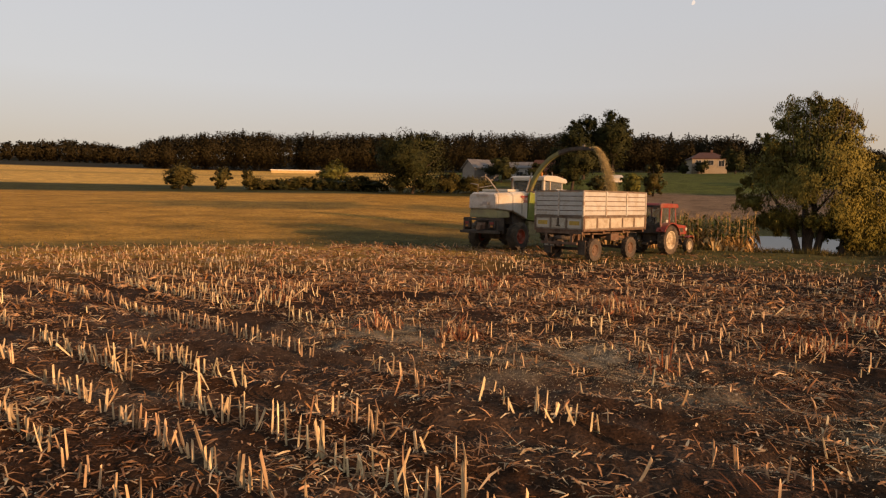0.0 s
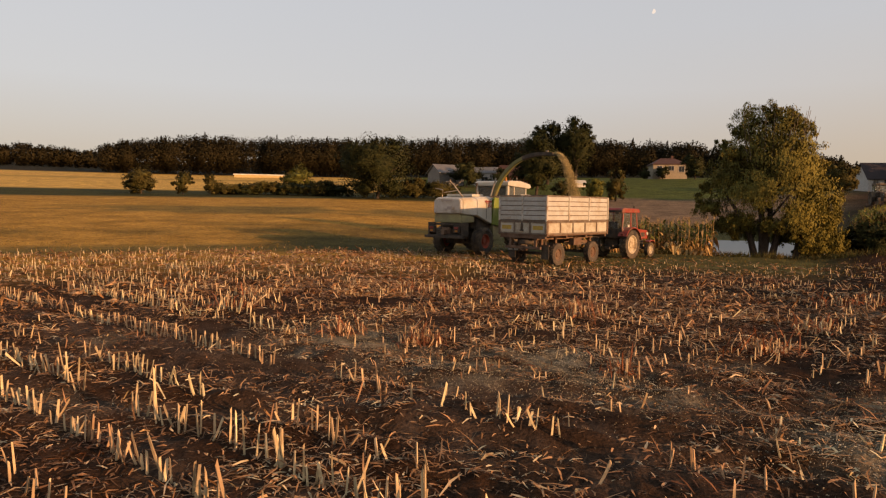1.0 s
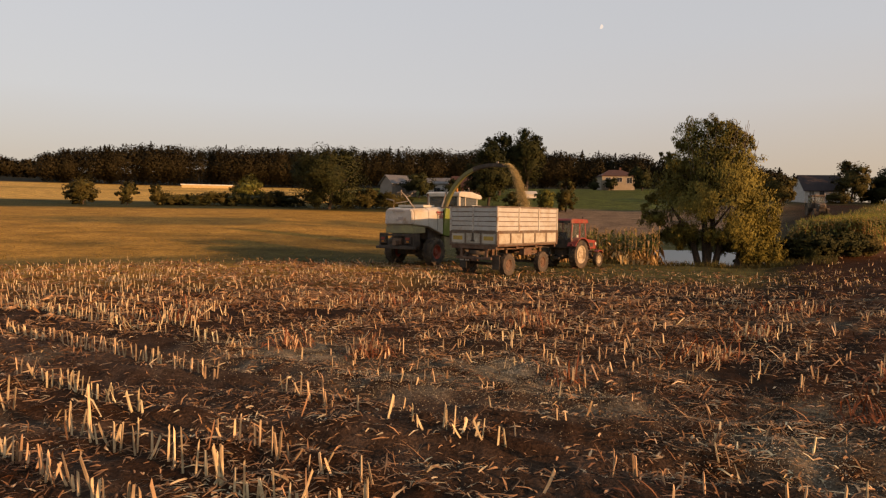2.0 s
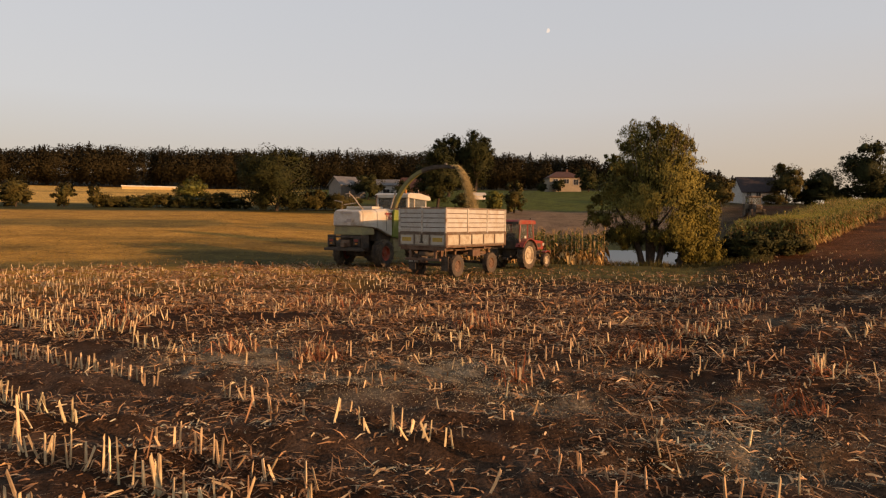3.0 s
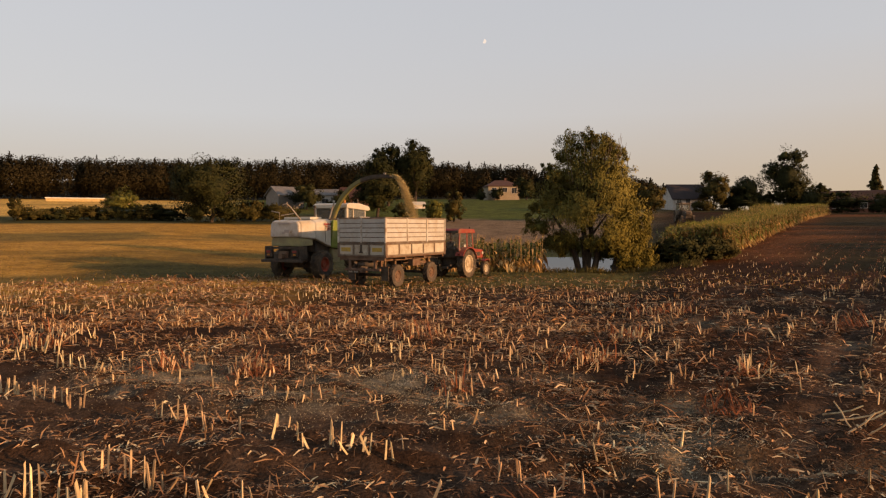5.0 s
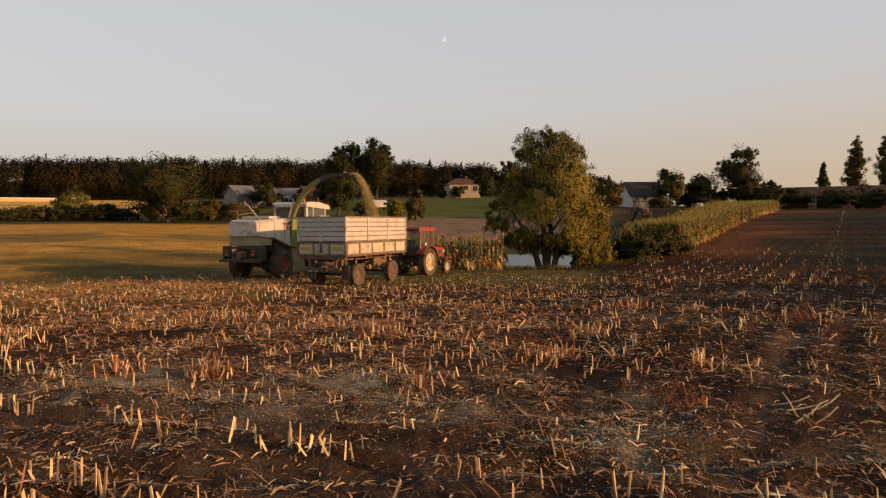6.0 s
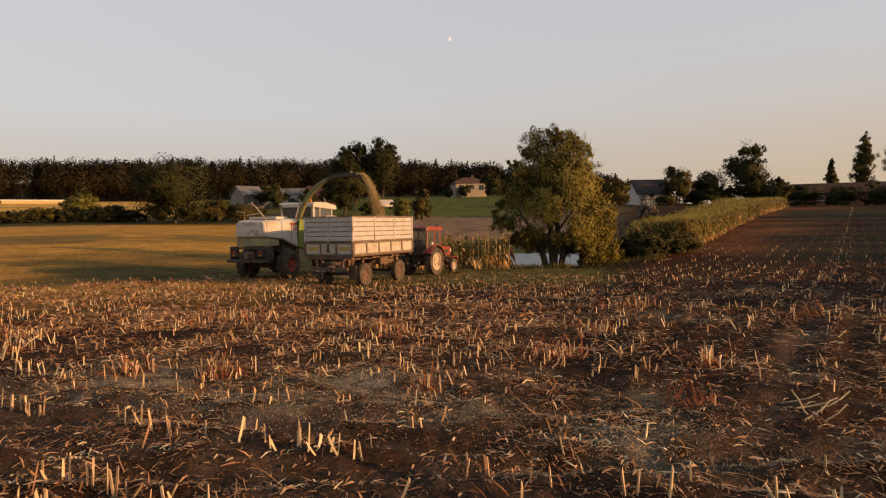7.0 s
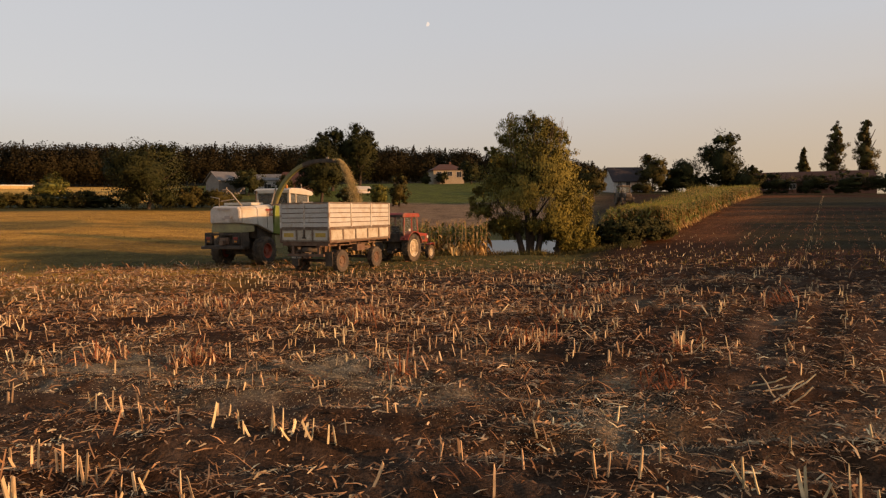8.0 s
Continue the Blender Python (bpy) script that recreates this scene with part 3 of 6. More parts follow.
# name, bearing, distance, height, width, leaf, label, seed, leaves, leaf size
TREES = [
    ("bush", -20.9, 118, 4.6, 6.5, OLIVE_LEAF, "rounded olive-green bush at the field edge", 21, 1300, 0.55),
    ("bush", -17.9, 118, 4.2, 3.4, OLIVE_LEAF, "slim olive bush at the field edge", 22, 800, 0.5),
    ("bush", -15.8, 118, 3.6, 2.6, OLIVE_LEAF, "small slim olive bush at the field edge", 23, 700, 0.5),
    ("bush", -9.1, 150, 5.8, 7.5, LIGHT_LEAF, "light green bushy willow at the field edge", 24, 1500, 0.6),
    ("wide_tree", -2.6, 112, 10.2, 14.5, DARK_LEAF, "broad dark olive tree beside the stubble field", 25, 6000, 0.6),
    ("bush", 2.6, 118, 2.8, 9.0, OLIVE_LEAF, "low brownish hedge bush along the field", 26, 1200, 0.5),
    ("bush", 0.5, 117, 3.4, 6.0, OLIVE_LEAF, "brownish bush in the hedge along the field", 59, 1000, 0.5),
    ("bush", -13.0, 121, 2.0, 7.0, DARK_LEAF, "low dark scrub along the field edge", 52, 800, 0.5),
    ("bush", -10.2, 121, 2.2, 8.0, DARK_LEAF, "low dark scrub along the field edge", 53, 900, 0.5),
    ("bush", -7.2, 120, 2.6, 8.0, OLIVE_LEAF, "low brown scrub along the field edge", 54, 900, 0.5),
    ("bush", -5.6, 119, 2.2, 7.0, DARK_LEAF, "low dark scrub along the field edge", 55, 900, 0.5),
    ("bush", -11.7, 122, 2.2, 9.0, OLIVE_LEAF, "low brown scrub along the field edge", 66, 1000, 0.5),
    ("bush", -8.6, 121, 2.3, 9.0, DARK_LEAF, "low dark scrub along the field edge", 67, 1000, 0.5),
    ("bush", -14.6, 122, 1.8, 8.0, OLIVE_LEAF, "low brown scrub along the field edge", 68, 900, 0.5),
    ("bush", -0.9, 118, 2.8, 8.0, OLIVE_LEAF, "brownish bush in the hedge along the field", 69, 1000, 0.5),
    ("tree", 4.8, 165, 6.2, 9.0, DARK_LEAF, "dark round garden tree near the sheds", 27, 1500, 0.7),
    ("bush", 7.4, 165, 4.6, 6.0, DARK_LEAF, "dark bush beside the red-roofed shed", 28, 900, 0.7),
    ("tree", 10.6, 135, 11.2, 10.5, DARK_LEAF, "dense dark broadleaf tree behind the field", 29, 3800, 0.7),
    ("tree", 11.5, 175, 15.8, 9.6, DARK_LEAF, "tall dark poplar-like tree standing in a pair", 30, 3500, 0.85),
    ("tree", 13.7, 175, 16.6, 10.8, DARK_LEAF, "taller dark poplar-like tree standing in a pair", 31, 4000, 0.85),
    ("bush", 12.8, 122, 3.4, 5.0, OLIVE_LEAF, "olive bush at the meadow's edge", 32, 1000, 0.5),
    ("bush", 15.3, 116, 4.6, 3.8, LIGHT_LEAF, "light green young tree at the meadow's edge", 33, 900, 0.5),
    ("bush", 17.0, 120, 5.6, 4.5, OLIVE_LEAF, "brownish tall bush at the meadow's edge", 34, 1100, 0.5),
    ("bush", 19.2, 208, 3.6, 4.0, DARK_LEAF, "garden shrub in front of the cream house", 35, 500, 0.7),
    ("bush", 20.6, 207, 4.0, 4.5, DARK_LEAF, "garden shrub beside the cream house", 36, 500, 0.7),
    ("tree", 23.0, 200, 7.0, 8.0, DARK_LEAF, "dark garden tree beside the cream house", 37, 1200, 0.8),
    ("tree", 33.0, 120, 5.2, 7.0, OLIVE_LEAF, "rounded tree behind the pond willow", 38, 1500, 0.6),
    ("tree", 37.6, 145, 8.0, 7.5, OLIVE_LEAF, "rounded olive tree beside the farmhouse", 39, 1500, 0.65),
    ("tree", 40.2, 150, 8.0, 8.5, DARK_LEAF, "dusty round tree beside the lane", 40, 1500, 0.65),
    ("tree", 42.7, 150, 12.4, 9.5, DARK_LEAF, "tall broadleaf tree beside the lane", 41, 2600, 0.7),
    ("bush", 38.9, 152, 3.6, 8.0, OLIVE_LEAF, "dusty hedge shrubs beside the farmhouse", 60, 1200, 0.5),
    ("bush", 39.8, 149, 3.4, 9.0, DARK_LEAF, "dusty hedge shrubs beside the lane", 63, 1300, 0.5),
    ("bush", 41.2, 153, 3.8, 9.0, DARK_LEAF, "dusty hedge shrubs beside the lane", 61, 1300, 0.5),
    ("bush", 43.4, 152, 3.6, 8.0, DARK_LEAF, "dusty hedge shrubs beside the lane", 62, 1200, 0.5),
    ("bush", 44.6, 142, 5.6, 7.0, DARK_LEAF, "dark dense hedge bush at the field corner", 42, 1500, 0.6),
    ("bush", 46.6, 150, 4.2, 9.0, DARK_LEAF, "dark hedge along the far field edge", 43, 1200, 0.5),
    ("bush", 48.9, 150, 3.9, 9.0, DARK_LEAF, "dark hedge along the far field edge", 44, 1200, 0.5),
    ("bush", 51.2, 150, 4.2, 9.0, DARK_LEAF, "dark hedge along the far field edge", 45, 1200, 0.5),
    ("bush", 36.8, 141, 2.0, 6.0, OLIVE_LEAF, "dusty low shrubs in front of the farmhouse", 64, 900, 0.45),
    ("bush", 55.6, 149, 4.0, 9.0, DARK_LEAF, "dark hedge along the far field edge", 65, 1200, 0.5),
    ("bush", 53.5, 150, 3.8, 9.0, DARK_LEAF, "dark hedge along the far field edge", 46, 1200, 0.5),
]
for kind, az, d, h, w, leaf, label, seed, leaves, size in TREES:
    x, y = far_pt(az, d)
    tree(kind.replace("wide_", ""), x, y, h, w, leaf, label, "bush" if kind == "bush" else "tree", seed, int(leaves * 5), size * 0.5, low=0.1 if kind == "tree" else 0.0)

for az, d, h, w, label, seed in ((48.3, 200, 12.0, 4.4, "slim pointed poplar behind the long barn", 47), (50.4, 190, 16.6, 8.0, "tall slender poplar with loose tiers", 48), (52.2, 185, 17.0, 7.2, "tall slender poplar with loose tiers", 49)):
    x, y = far_pt(az, d)
    rr = np.random.default_rng(seed)
    tiers = []
    for k in range(14):
        u = 0.16 + 0.77 * k / 13
        s = (0.35 + 0.65 * min(1, (1 - u) * 2.2)) * (0.75 + 0.25 * rr.uniform())
        a = rr.uniform(0, math.tau)
        tiers.append((math.cos(a) * w * 0.16 * s, math.sin(a) * w * 0.16 * s, h * u, w * 0.36 * s, w * 0.36 * s, h * 0.12))
    tree("poplar_tree", x, y, h, w, OLIVE_LEAF, label, "tree", seed, 9000, 0.38, blobs=tiers, shell=0.2)
# an unseen row added past the field's end, to cast shade over the ploughland
for k, (along, h) in enumerate(((22, 9.8), (29, 9.6), (38, 9.0), (45, 8.8), (54, 9.2), (62, 9.4), (70, 10.0), (79, 10.4), (88, 11))):
    x, y = 42.4 + 0.669 * along, -38.1 + 0.743 * along
    tree("tree", x, y, h, 10.0, DARK_LEAF, "unseen dark broadleaf tree, added to shade the field", "tree", 120 + k, 2500, 1.1, low=0.08)


def willow():
    x, y = far_pt(28.1, 39.0)
    # crown lumps in metres: along the view's right, along the view's depth, up
    right, ahead = Vector((math.cos(radians(28)), -math.sin(radians(28)), 0)), polar(28, 1)
    lumps = [(-0.3, 0.2, 4.8, 1.3, 1.6, 1.7), (0.6, 0, 5.5, 1.1, 1.3, 1.4), (-0.9, 0, 6.1, 0.75, 0.9, 0.9), (0.1, 0, 6.5, 0.6, 0.8, 0.6), (1.1, 0.1, 6.3, 0.5, 0.6, 0.6), (-2.1, 0, 3.6, 0.9, 1.2, 1.1), (-2.6, 0.2, 2.3, 0.8, 1.0, 0.6),
             (-2.9, 0, 3.2, 0.4, 0.6, 0.35), (-0.4, -0.8, 3.0, 1.4, 1.0, 1.3), (1.1, -0.7, 4.0, 1.2, 1.1, 1.6), (1.7, 0, 4.9, 0.75, 0.9, 0.9), (1.75, 0, 5.7, 0.5, 0.6, 0.5), (1.3, 0, 6.0, 0.5, 0.6, 0.45), (-1.6, 0, 5.7, 0.45, 0.5, 0.4), (2.2, 0, 4.1, 0.5, 0.6, 0.5), (1.9, 0, 3.2, 1.0, 1.2, 1.4), (2.5, 0, 2.4, 0.9, 1.1, 1.2), (2.9, 0.3, 1.7, 0.7, 1.0, 1.0),
             (3.3, 0.2, 2.5, 0.35, 0.5, 0.5), (1.4, -0.7, 1.9, 1.1, 0.9, 1.0), (-1.7, -0.3, 4.7, 0.7, 0.8, 0.7), (-1.4, 0.3, 1.7, 0.8, 0.9, 0.7), (-2.2, 0, 5.2, 0.35, 0.5, 0.3), (-0.1, 0.9, 3.9, 1.6, 1.0, 2.0), (-1.3, -0.5, 1.35, 0.7, 0.7, 0.6), (1.9, -0.6, 1.2, 0.8, 0.8, 0.7), (2.7, 0, 1.0, 0.7, 0.8, 0.6), (-3.3, 0, 2.6, 0.35, 0.4, 0.5), (2.3, -0.3, 0.65, 0.8, 0.8, 0.5), (3.2, 0, 0.6, 0.7, 0.8, 0.5), (-2.0, 0, 1.5, 0.8, 0.8, 0.5), (-0.9, -0.6, 1.6, 0.6, 0.6, 0.4), (0.3, -0.7, 1.5, 0.9, 0.8, 0.5), (-0.7, 0.9, 1.3, 1.0, 0.8, 0.7), (0.9, 0.9, 1.1, 0.9, 0.8, 0.7)]
    blobs = []
    for r, a, h, rx, ry, rz in lumps:
        p = right * r + ahead * a
        blobs.append((p.x, p.y, h * 1.15, (rx + ry) / 2, (rx + ry) / 2, rz))
    root = tree("willow_tree", x, y, 7.0, 6.4, WILLOW, "old bushy willow with yellow-green drooping foliage beside the pond", "tree", 77, 88000, 0.15, blobs=blobs, droop=0.45, shell=0.3, slender=0.30, solid=0.42, cored=[q for q in blobs if q[2] < 5.4 and q[3] > 0.75])
    # upright bare twigs that reach out of the crown
    bm = bmesh.new()
    rng = np.random.default_rng(5)
    limb(bm, right * -1.0 + Vector((0, 0, 5.6)), right * -1.15 + Vector((0, 0, 7.9)), 0.03, 0.01, 5)
    for k in range(44):
        p = right * rng.uniform(-0.9, 1.9) + ahead * rng.uniform(-0.6, 0.6)
        limb(bm, p + Vector((0, 0, 5.0)), p * 1.25 + Vector((0, 0, rng.uniform(6.9, 8.1) - 0.35 * abs(p.length - 0.6))), 0.026, 0.009, 4)
    part("crown_top", bm, PALE_BARK, root, "bare pale twigs at the crown's top")
    bm = bmesh.new()
    for r0, r1, h in ((-0.3, -1.9, 3.4), (0.35, 1.6, 3.4), (1.5, 2.0, 2.6), (0.0, -0.5, 5.0)):
        limb(bm, right * r0 + Vector((0, 0, -0.2)), right * (r0 * 0.7 + r1 * 0.3) + Vector((0, 0, h * 0.5)), 0.20, 0.14)
        limb(bm, right * (r0 * 0.7 + r1 * 0.3) + Vector((0, 0, h * 0.48)), right * r1 + Vector((0, 0, h)), 0.16, 0.05)
    part("stem", bm, BARK, root, "several dark gnarled stems from one stool")


willow()

# ---- shaping helpers ----
def box(bm, size, at, bevel=0.0, rot=None):
    m = Matrix.Translation(at) @ (rot or Matrix.Identity(4)) @ Matrix.Diagonal((*size, 1))
    got = bmesh.ops.create_cube(bm, size=1, matrix=m)
    if bevel:
        edges = list({e for v in got["verts"] for e in v.link_edges})
        bmesh.ops.bevel(bm, geom=edges, offset=bevel, segments=2, affect="EDGES", profile=0.5)
    return bm


def each(name, specs, material, parent, label=""):
    """A part of its own for each (size, place)."""
    return [part(name, boxes(spec), material, parent, label) for spec in specs]


def boxes(*specs, bevel=0.0):
    bm = bmesh.new()
    for size, at in specs:
        box(bm, size, at, bevel)
    return bm


def extruded(outline, x0, x1, bevel=0.0, bm=None):
    """A (y, z) outline drawn out from x0 to x1."""
    bm = bm or bmesh.new()
    a = [bm.verts.new((x0, y, z)) for y, z in outline]
    b = [bm.verts.new((x1, y, z)) for y, z in outline]
    fs = [bm.faces.new(a), bm.faces.new(b[::-1])]
    for k in range(len(a)):
        fs.append(bm.faces.new((a[k], b[k], b[(k + 1) % len(a)], a[(k + 1) % len(a)])))
    bmesh.ops.recalc_face_normals(bm, faces=fs)
    if bevel:
        bmesh.ops.bevel(bm, geom=list({e for f in fs for e in f.edges}), offset=bevel, segments=2, affect="EDGES", profile=0.5)
    return bm


def lathe(profile, axis="X", at=(0, 0, 0), segs=32, bm=None):
    """A closed (offset along the axis, radius) profile turned round the axis."""
    bm = bm or bmesh.new()
    rings = []
    for k in range(segs):
        a = k * math.tau / segs
        ring = []
        for o, r in profile:
            p = (o, r * math.cos(a), r * math.sin(a)) if axis == "X" else (r * math.cos(a), r * math.sin(a), o)
            ring.append(bm.verts.new(Vector(p) + Vector(at)))
        rings.append(ring)
    n = len(profile)
    fs = []
    for k in range(segs):
        for j in range(n):
            q = (rings[k][j], rings[k][(j + 1) % n], rings[(k + 1) % segs][(j + 1) % n], rings[(k + 1) % segs][j])
            fs.append(bm.faces.new(q))
    bmesh.ops.recalc_face_normals(bm, faces=fs)
    return bm


def tube(points, r, segs=8, bm=None, r_end=None):
    bm = bm or bmesh.new()
    pts = [Vector(p) for p in points]
    rings = []
    for k, p in enumerate(pts):
        way = (pts[min(k + 1, len(pts) - 1)] - pts[max(k - 1, 0)]).normalized()
        q = way.to_track_quat("Z", "Y").to_matrix()
        rr = r if r_end is None else r + (r_end - r) * k / (len(pts) - 1)
        rings.append([bm.verts.new(p + q @ Vector((rr * math.cos(a * math.tau / segs), rr * math.sin(a * math.tau / segs), 0))) for a in range(segs)])
    for k in range(len(rings) - 1):
        for a in range(segs):
            bm.faces.new((rings[k][a], rings[k][(a + 1) % segs], rings[k + 1][(a + 1) % segs], rings[k + 1][a]))
    bm.faces.new(rings[0][::-1])
    bm.faces.new(rings[-1])
    return bm


def glass(name, color=(0.03, 0.035, 0.04), trans=0.35):
    m = mat(name, color, 0.08, 0.0, 0.5)
    m.node_tree.nodes["Principled BSDF"].inputs["Transmission Weight"].default_value = trans
    return m


DUST = (0.24, 0.17, 0.10)
WHITE_P = worn("cream_white_paint", (0.50, 0.485, 0.43), (0.44, 0.41, 0.34), 1.5, 30, 0.45, bump=0.03, dirt=(0.42, 0.34, 0.23), dirt_scale=1.1, mix_fine=0.08)
GREY_P = worn("grey_dusty_paint", (0.52, 0.50, 0.47), (0.42, 0.38, 0.32), 2, 30, 0.6, bump=0.04, dirt=DUST, dirt_scale=1.4, mix_fine=0.1)
GREEN_P = worn("green_paint", (0.16, 0.21, 0.03), (0.12, 0.16, 0.03), 1.5, 30, 0.42, bump=0.03, dirt=(0.24, 0.24, 0.09), dirt_scale=1.3, mix_fine=0.08)
OLIVE_P = worn("dusty_olive_panel", (0.30, 0.28, 0.13), (0.22, 0.19, 0.11), 2, 30, 0.7, bump=0.04, dirt=DUST, mix_fine=0.1)
BLACK_P = worn("black_dusty_steel", (0.030, 0.026, 0.022), (0.07, 0.05, 0.035), 4, 40, 0.75, bump=0.2, dirt=(0.11, 0.08, 0.05), dirt_scale=2.5)
RUBBER = worn("dusty_rubber", (0.035, 0.03, 0.026), (0.10, 0.075, 0.05), 3, 40, 0.9, bump=0.3, dirt=(0.15, 0.11, 0.07), dirt_scale=2.2)
DUSTY_RUBBER = worn("pale_dusty_rubber", (0.085, 0.066, 0.048), (0.055, 0.043, 0.034), 3, 40, 0.95, bump=0.3, dirt=(0.13, 0.10, 0.07), dirt_scale=2.2)
RED_RIM = worn("red_rim_paint", (0.34, 0.055, 0.025), (0.24, 0.05, 0.025), 3, 30, 0.55, bump=0.05, dirt=(0.25, 0.10, 0.06), dirt_scale=3)
CREAM_RIM = worn("cream_rim_paint", (0.52, 0.46, 0.34), (0.40, 0.32, 0.21), 4, 30, 0.6, bump=0.05, dirt=DUST, dirt_scale=4)
BOARD = worn("grey_white_steel_boards", (0.46, 0.455, 0.42), (0.40, 0.385, 0.34), 2.5, 40, 0.55, bump=0.06, dirt=(0.35, 0.30, 0.23), dirt_scale=2.0, mix_fine=0.12)
RUST = worn("rusty_frame", (0.12, 0.062, 0.036), (0.16, 0.105, 0.07), 4, 50, 0.85, bump=0.25, dirt=(0.06, 0.036, 0.025), dirt_scale=3)
FRAME_P = worn("weathered_grey_frame", (0.20, 0.165, 0.125), (0.12, 0.085, 0.06), 5, 50, 0.75, bump=0.15, dirt=(0.16, 0.09, 0.05), dirt_scale=3)
PANEL = worn("drop_side_panel", (0.47, 0.44, 0.36), (0.39, 0.345, 0.265), 3, 40, 0.65, bump=0.08, dirt=(0.28, 0.22, 0.15), dirt_scale=2.5)
YELLOW = worn("yellow_reflector", (0.46, 0.31, 0.05), (0.38, 0.26, 0.06), 5, 40, 0.4, bump=0.02)
RED_P = worn("red_tractor_paint", (0.28, 0.042, 0.028), (0.21, 0.045, 0.03), 2, 30, 0.5, bump=0.05, dirt=(0.26, 0.14, 0.09), dirt_scale=2)
LAMP_RED = mat("red_lamp", (0.20, 0.03, 0.02), 0.45)
LAMP_AMBER = mat("amber_lamp", (0.38, 0.14, 0.02), 0.4)
PALE = mat("pale_plate", (0.46, 0.43, 0.36), 0.5)
FADED = mat("faded_mark", (0.33, 0.30, 0.28), 0.6)
DARK_MARK = mat("dark_mark", (0.05, 0.045, 0.04), 0.6)
RED_MARK = mat("red_mark", (0.26, 0.05, 0.04), 0.5)
SPOUT_P = worn("dusty_yellow_green_paint", (0.17, 0.165, 0.05), (0.14, 0.12, 0.05), 1.5, 30, 0.5, bump=0.03, dirt=(0.20, 0.16, 0.08), dirt_scale=1.6)
POST_P = worn("pale_wall_post", (0.56, 0.53, 0.47), (0.44, 0.39, 0.31), 4, 40, 0.65, bump=0.1, dirt=(0.25, 0.15, 0.09), dirt_scale=3)
GLASS = glass("tinted_cab_glass", (0.30, 0.33, 0.33), 0.8)
GLASS_L = glass("dusty_window_glass", (0.75, 0.80, 0.80), 0.95)
STEEL = worn("worn_steel", (0.35, 0.33, 0.30), (0.25, 0.2, 0.15), 4, 40, 0.5, 0.6, bump=0.1)


def wheel(parent, x, y, r, w, rim_mat, side, tyre_mat=RUBBER, rim=0.56, lugs=18, rim_label="dusty painted steel rim"):
    """A tyre with lugs, and a dished rim with a hub. side: +1 when its face looks to the right."""
    bm = lathe([(-w / 2 * 0.8, r * rim), (-w / 2, r * 0.75), (-w / 2 * 0.86, r * 0.95), (-w / 4, r * 0.965), (w / 4, r * 0.965), (w / 2 * 0.86, r * 0.95), (w / 2, r * 0.75), (w / 2 * 0.8, r * rim)], at=(x, y, r), segs=40)
    for k in range(lugs):
        for s in (-1, 1):
            a = (k + (0.25 if s > 0 else -0.25)) * math.tau / lugs
            m = Matrix.Translation((x, y, r)) @ Matrix.Rotation(a, 4, "X") @ Matrix.Translation((s * w * 0.24, 0, r * 0.97)) @ Matrix.Rotation(s * 0.7, 4, "Z")
            bmesh.ops.create_cube(bm, size=1, matrix=m @ Matrix.Diagonal((w * 0.56, r * 0.09, r * 0.07, 1)))
    tyre = part("tyre", bm, tyre_mat, None, "dusty lugged rubber tyre")
    o = x + side * w * 0.30
    bm = lathe([(o, r * rim * 1.03), (o + side * w * 0.1, r * rim * 1.03), (o + side * w * 0.1, r * rim * 0.93), (o - side * w * 0.12, r * rim * 0.8), (o - side * w * 0.14, r * rim * 0.42), (o - side * w * 0.02, r * rim * 0.36), (o, r * rim * 0.22), (o, 0.005), (o - side * w * 0.5, 0.005), (o - side * w * 0.5, r * rim * 1.03)], at=(0, y, r), segs=32)
    rim_ob = part("rim", bm, rim_mat, None, rim_label)
    root = new("wheel")
    root.parent = parent
    for ob in (tyre, rim_ob):
        ob.parent = root
    return root


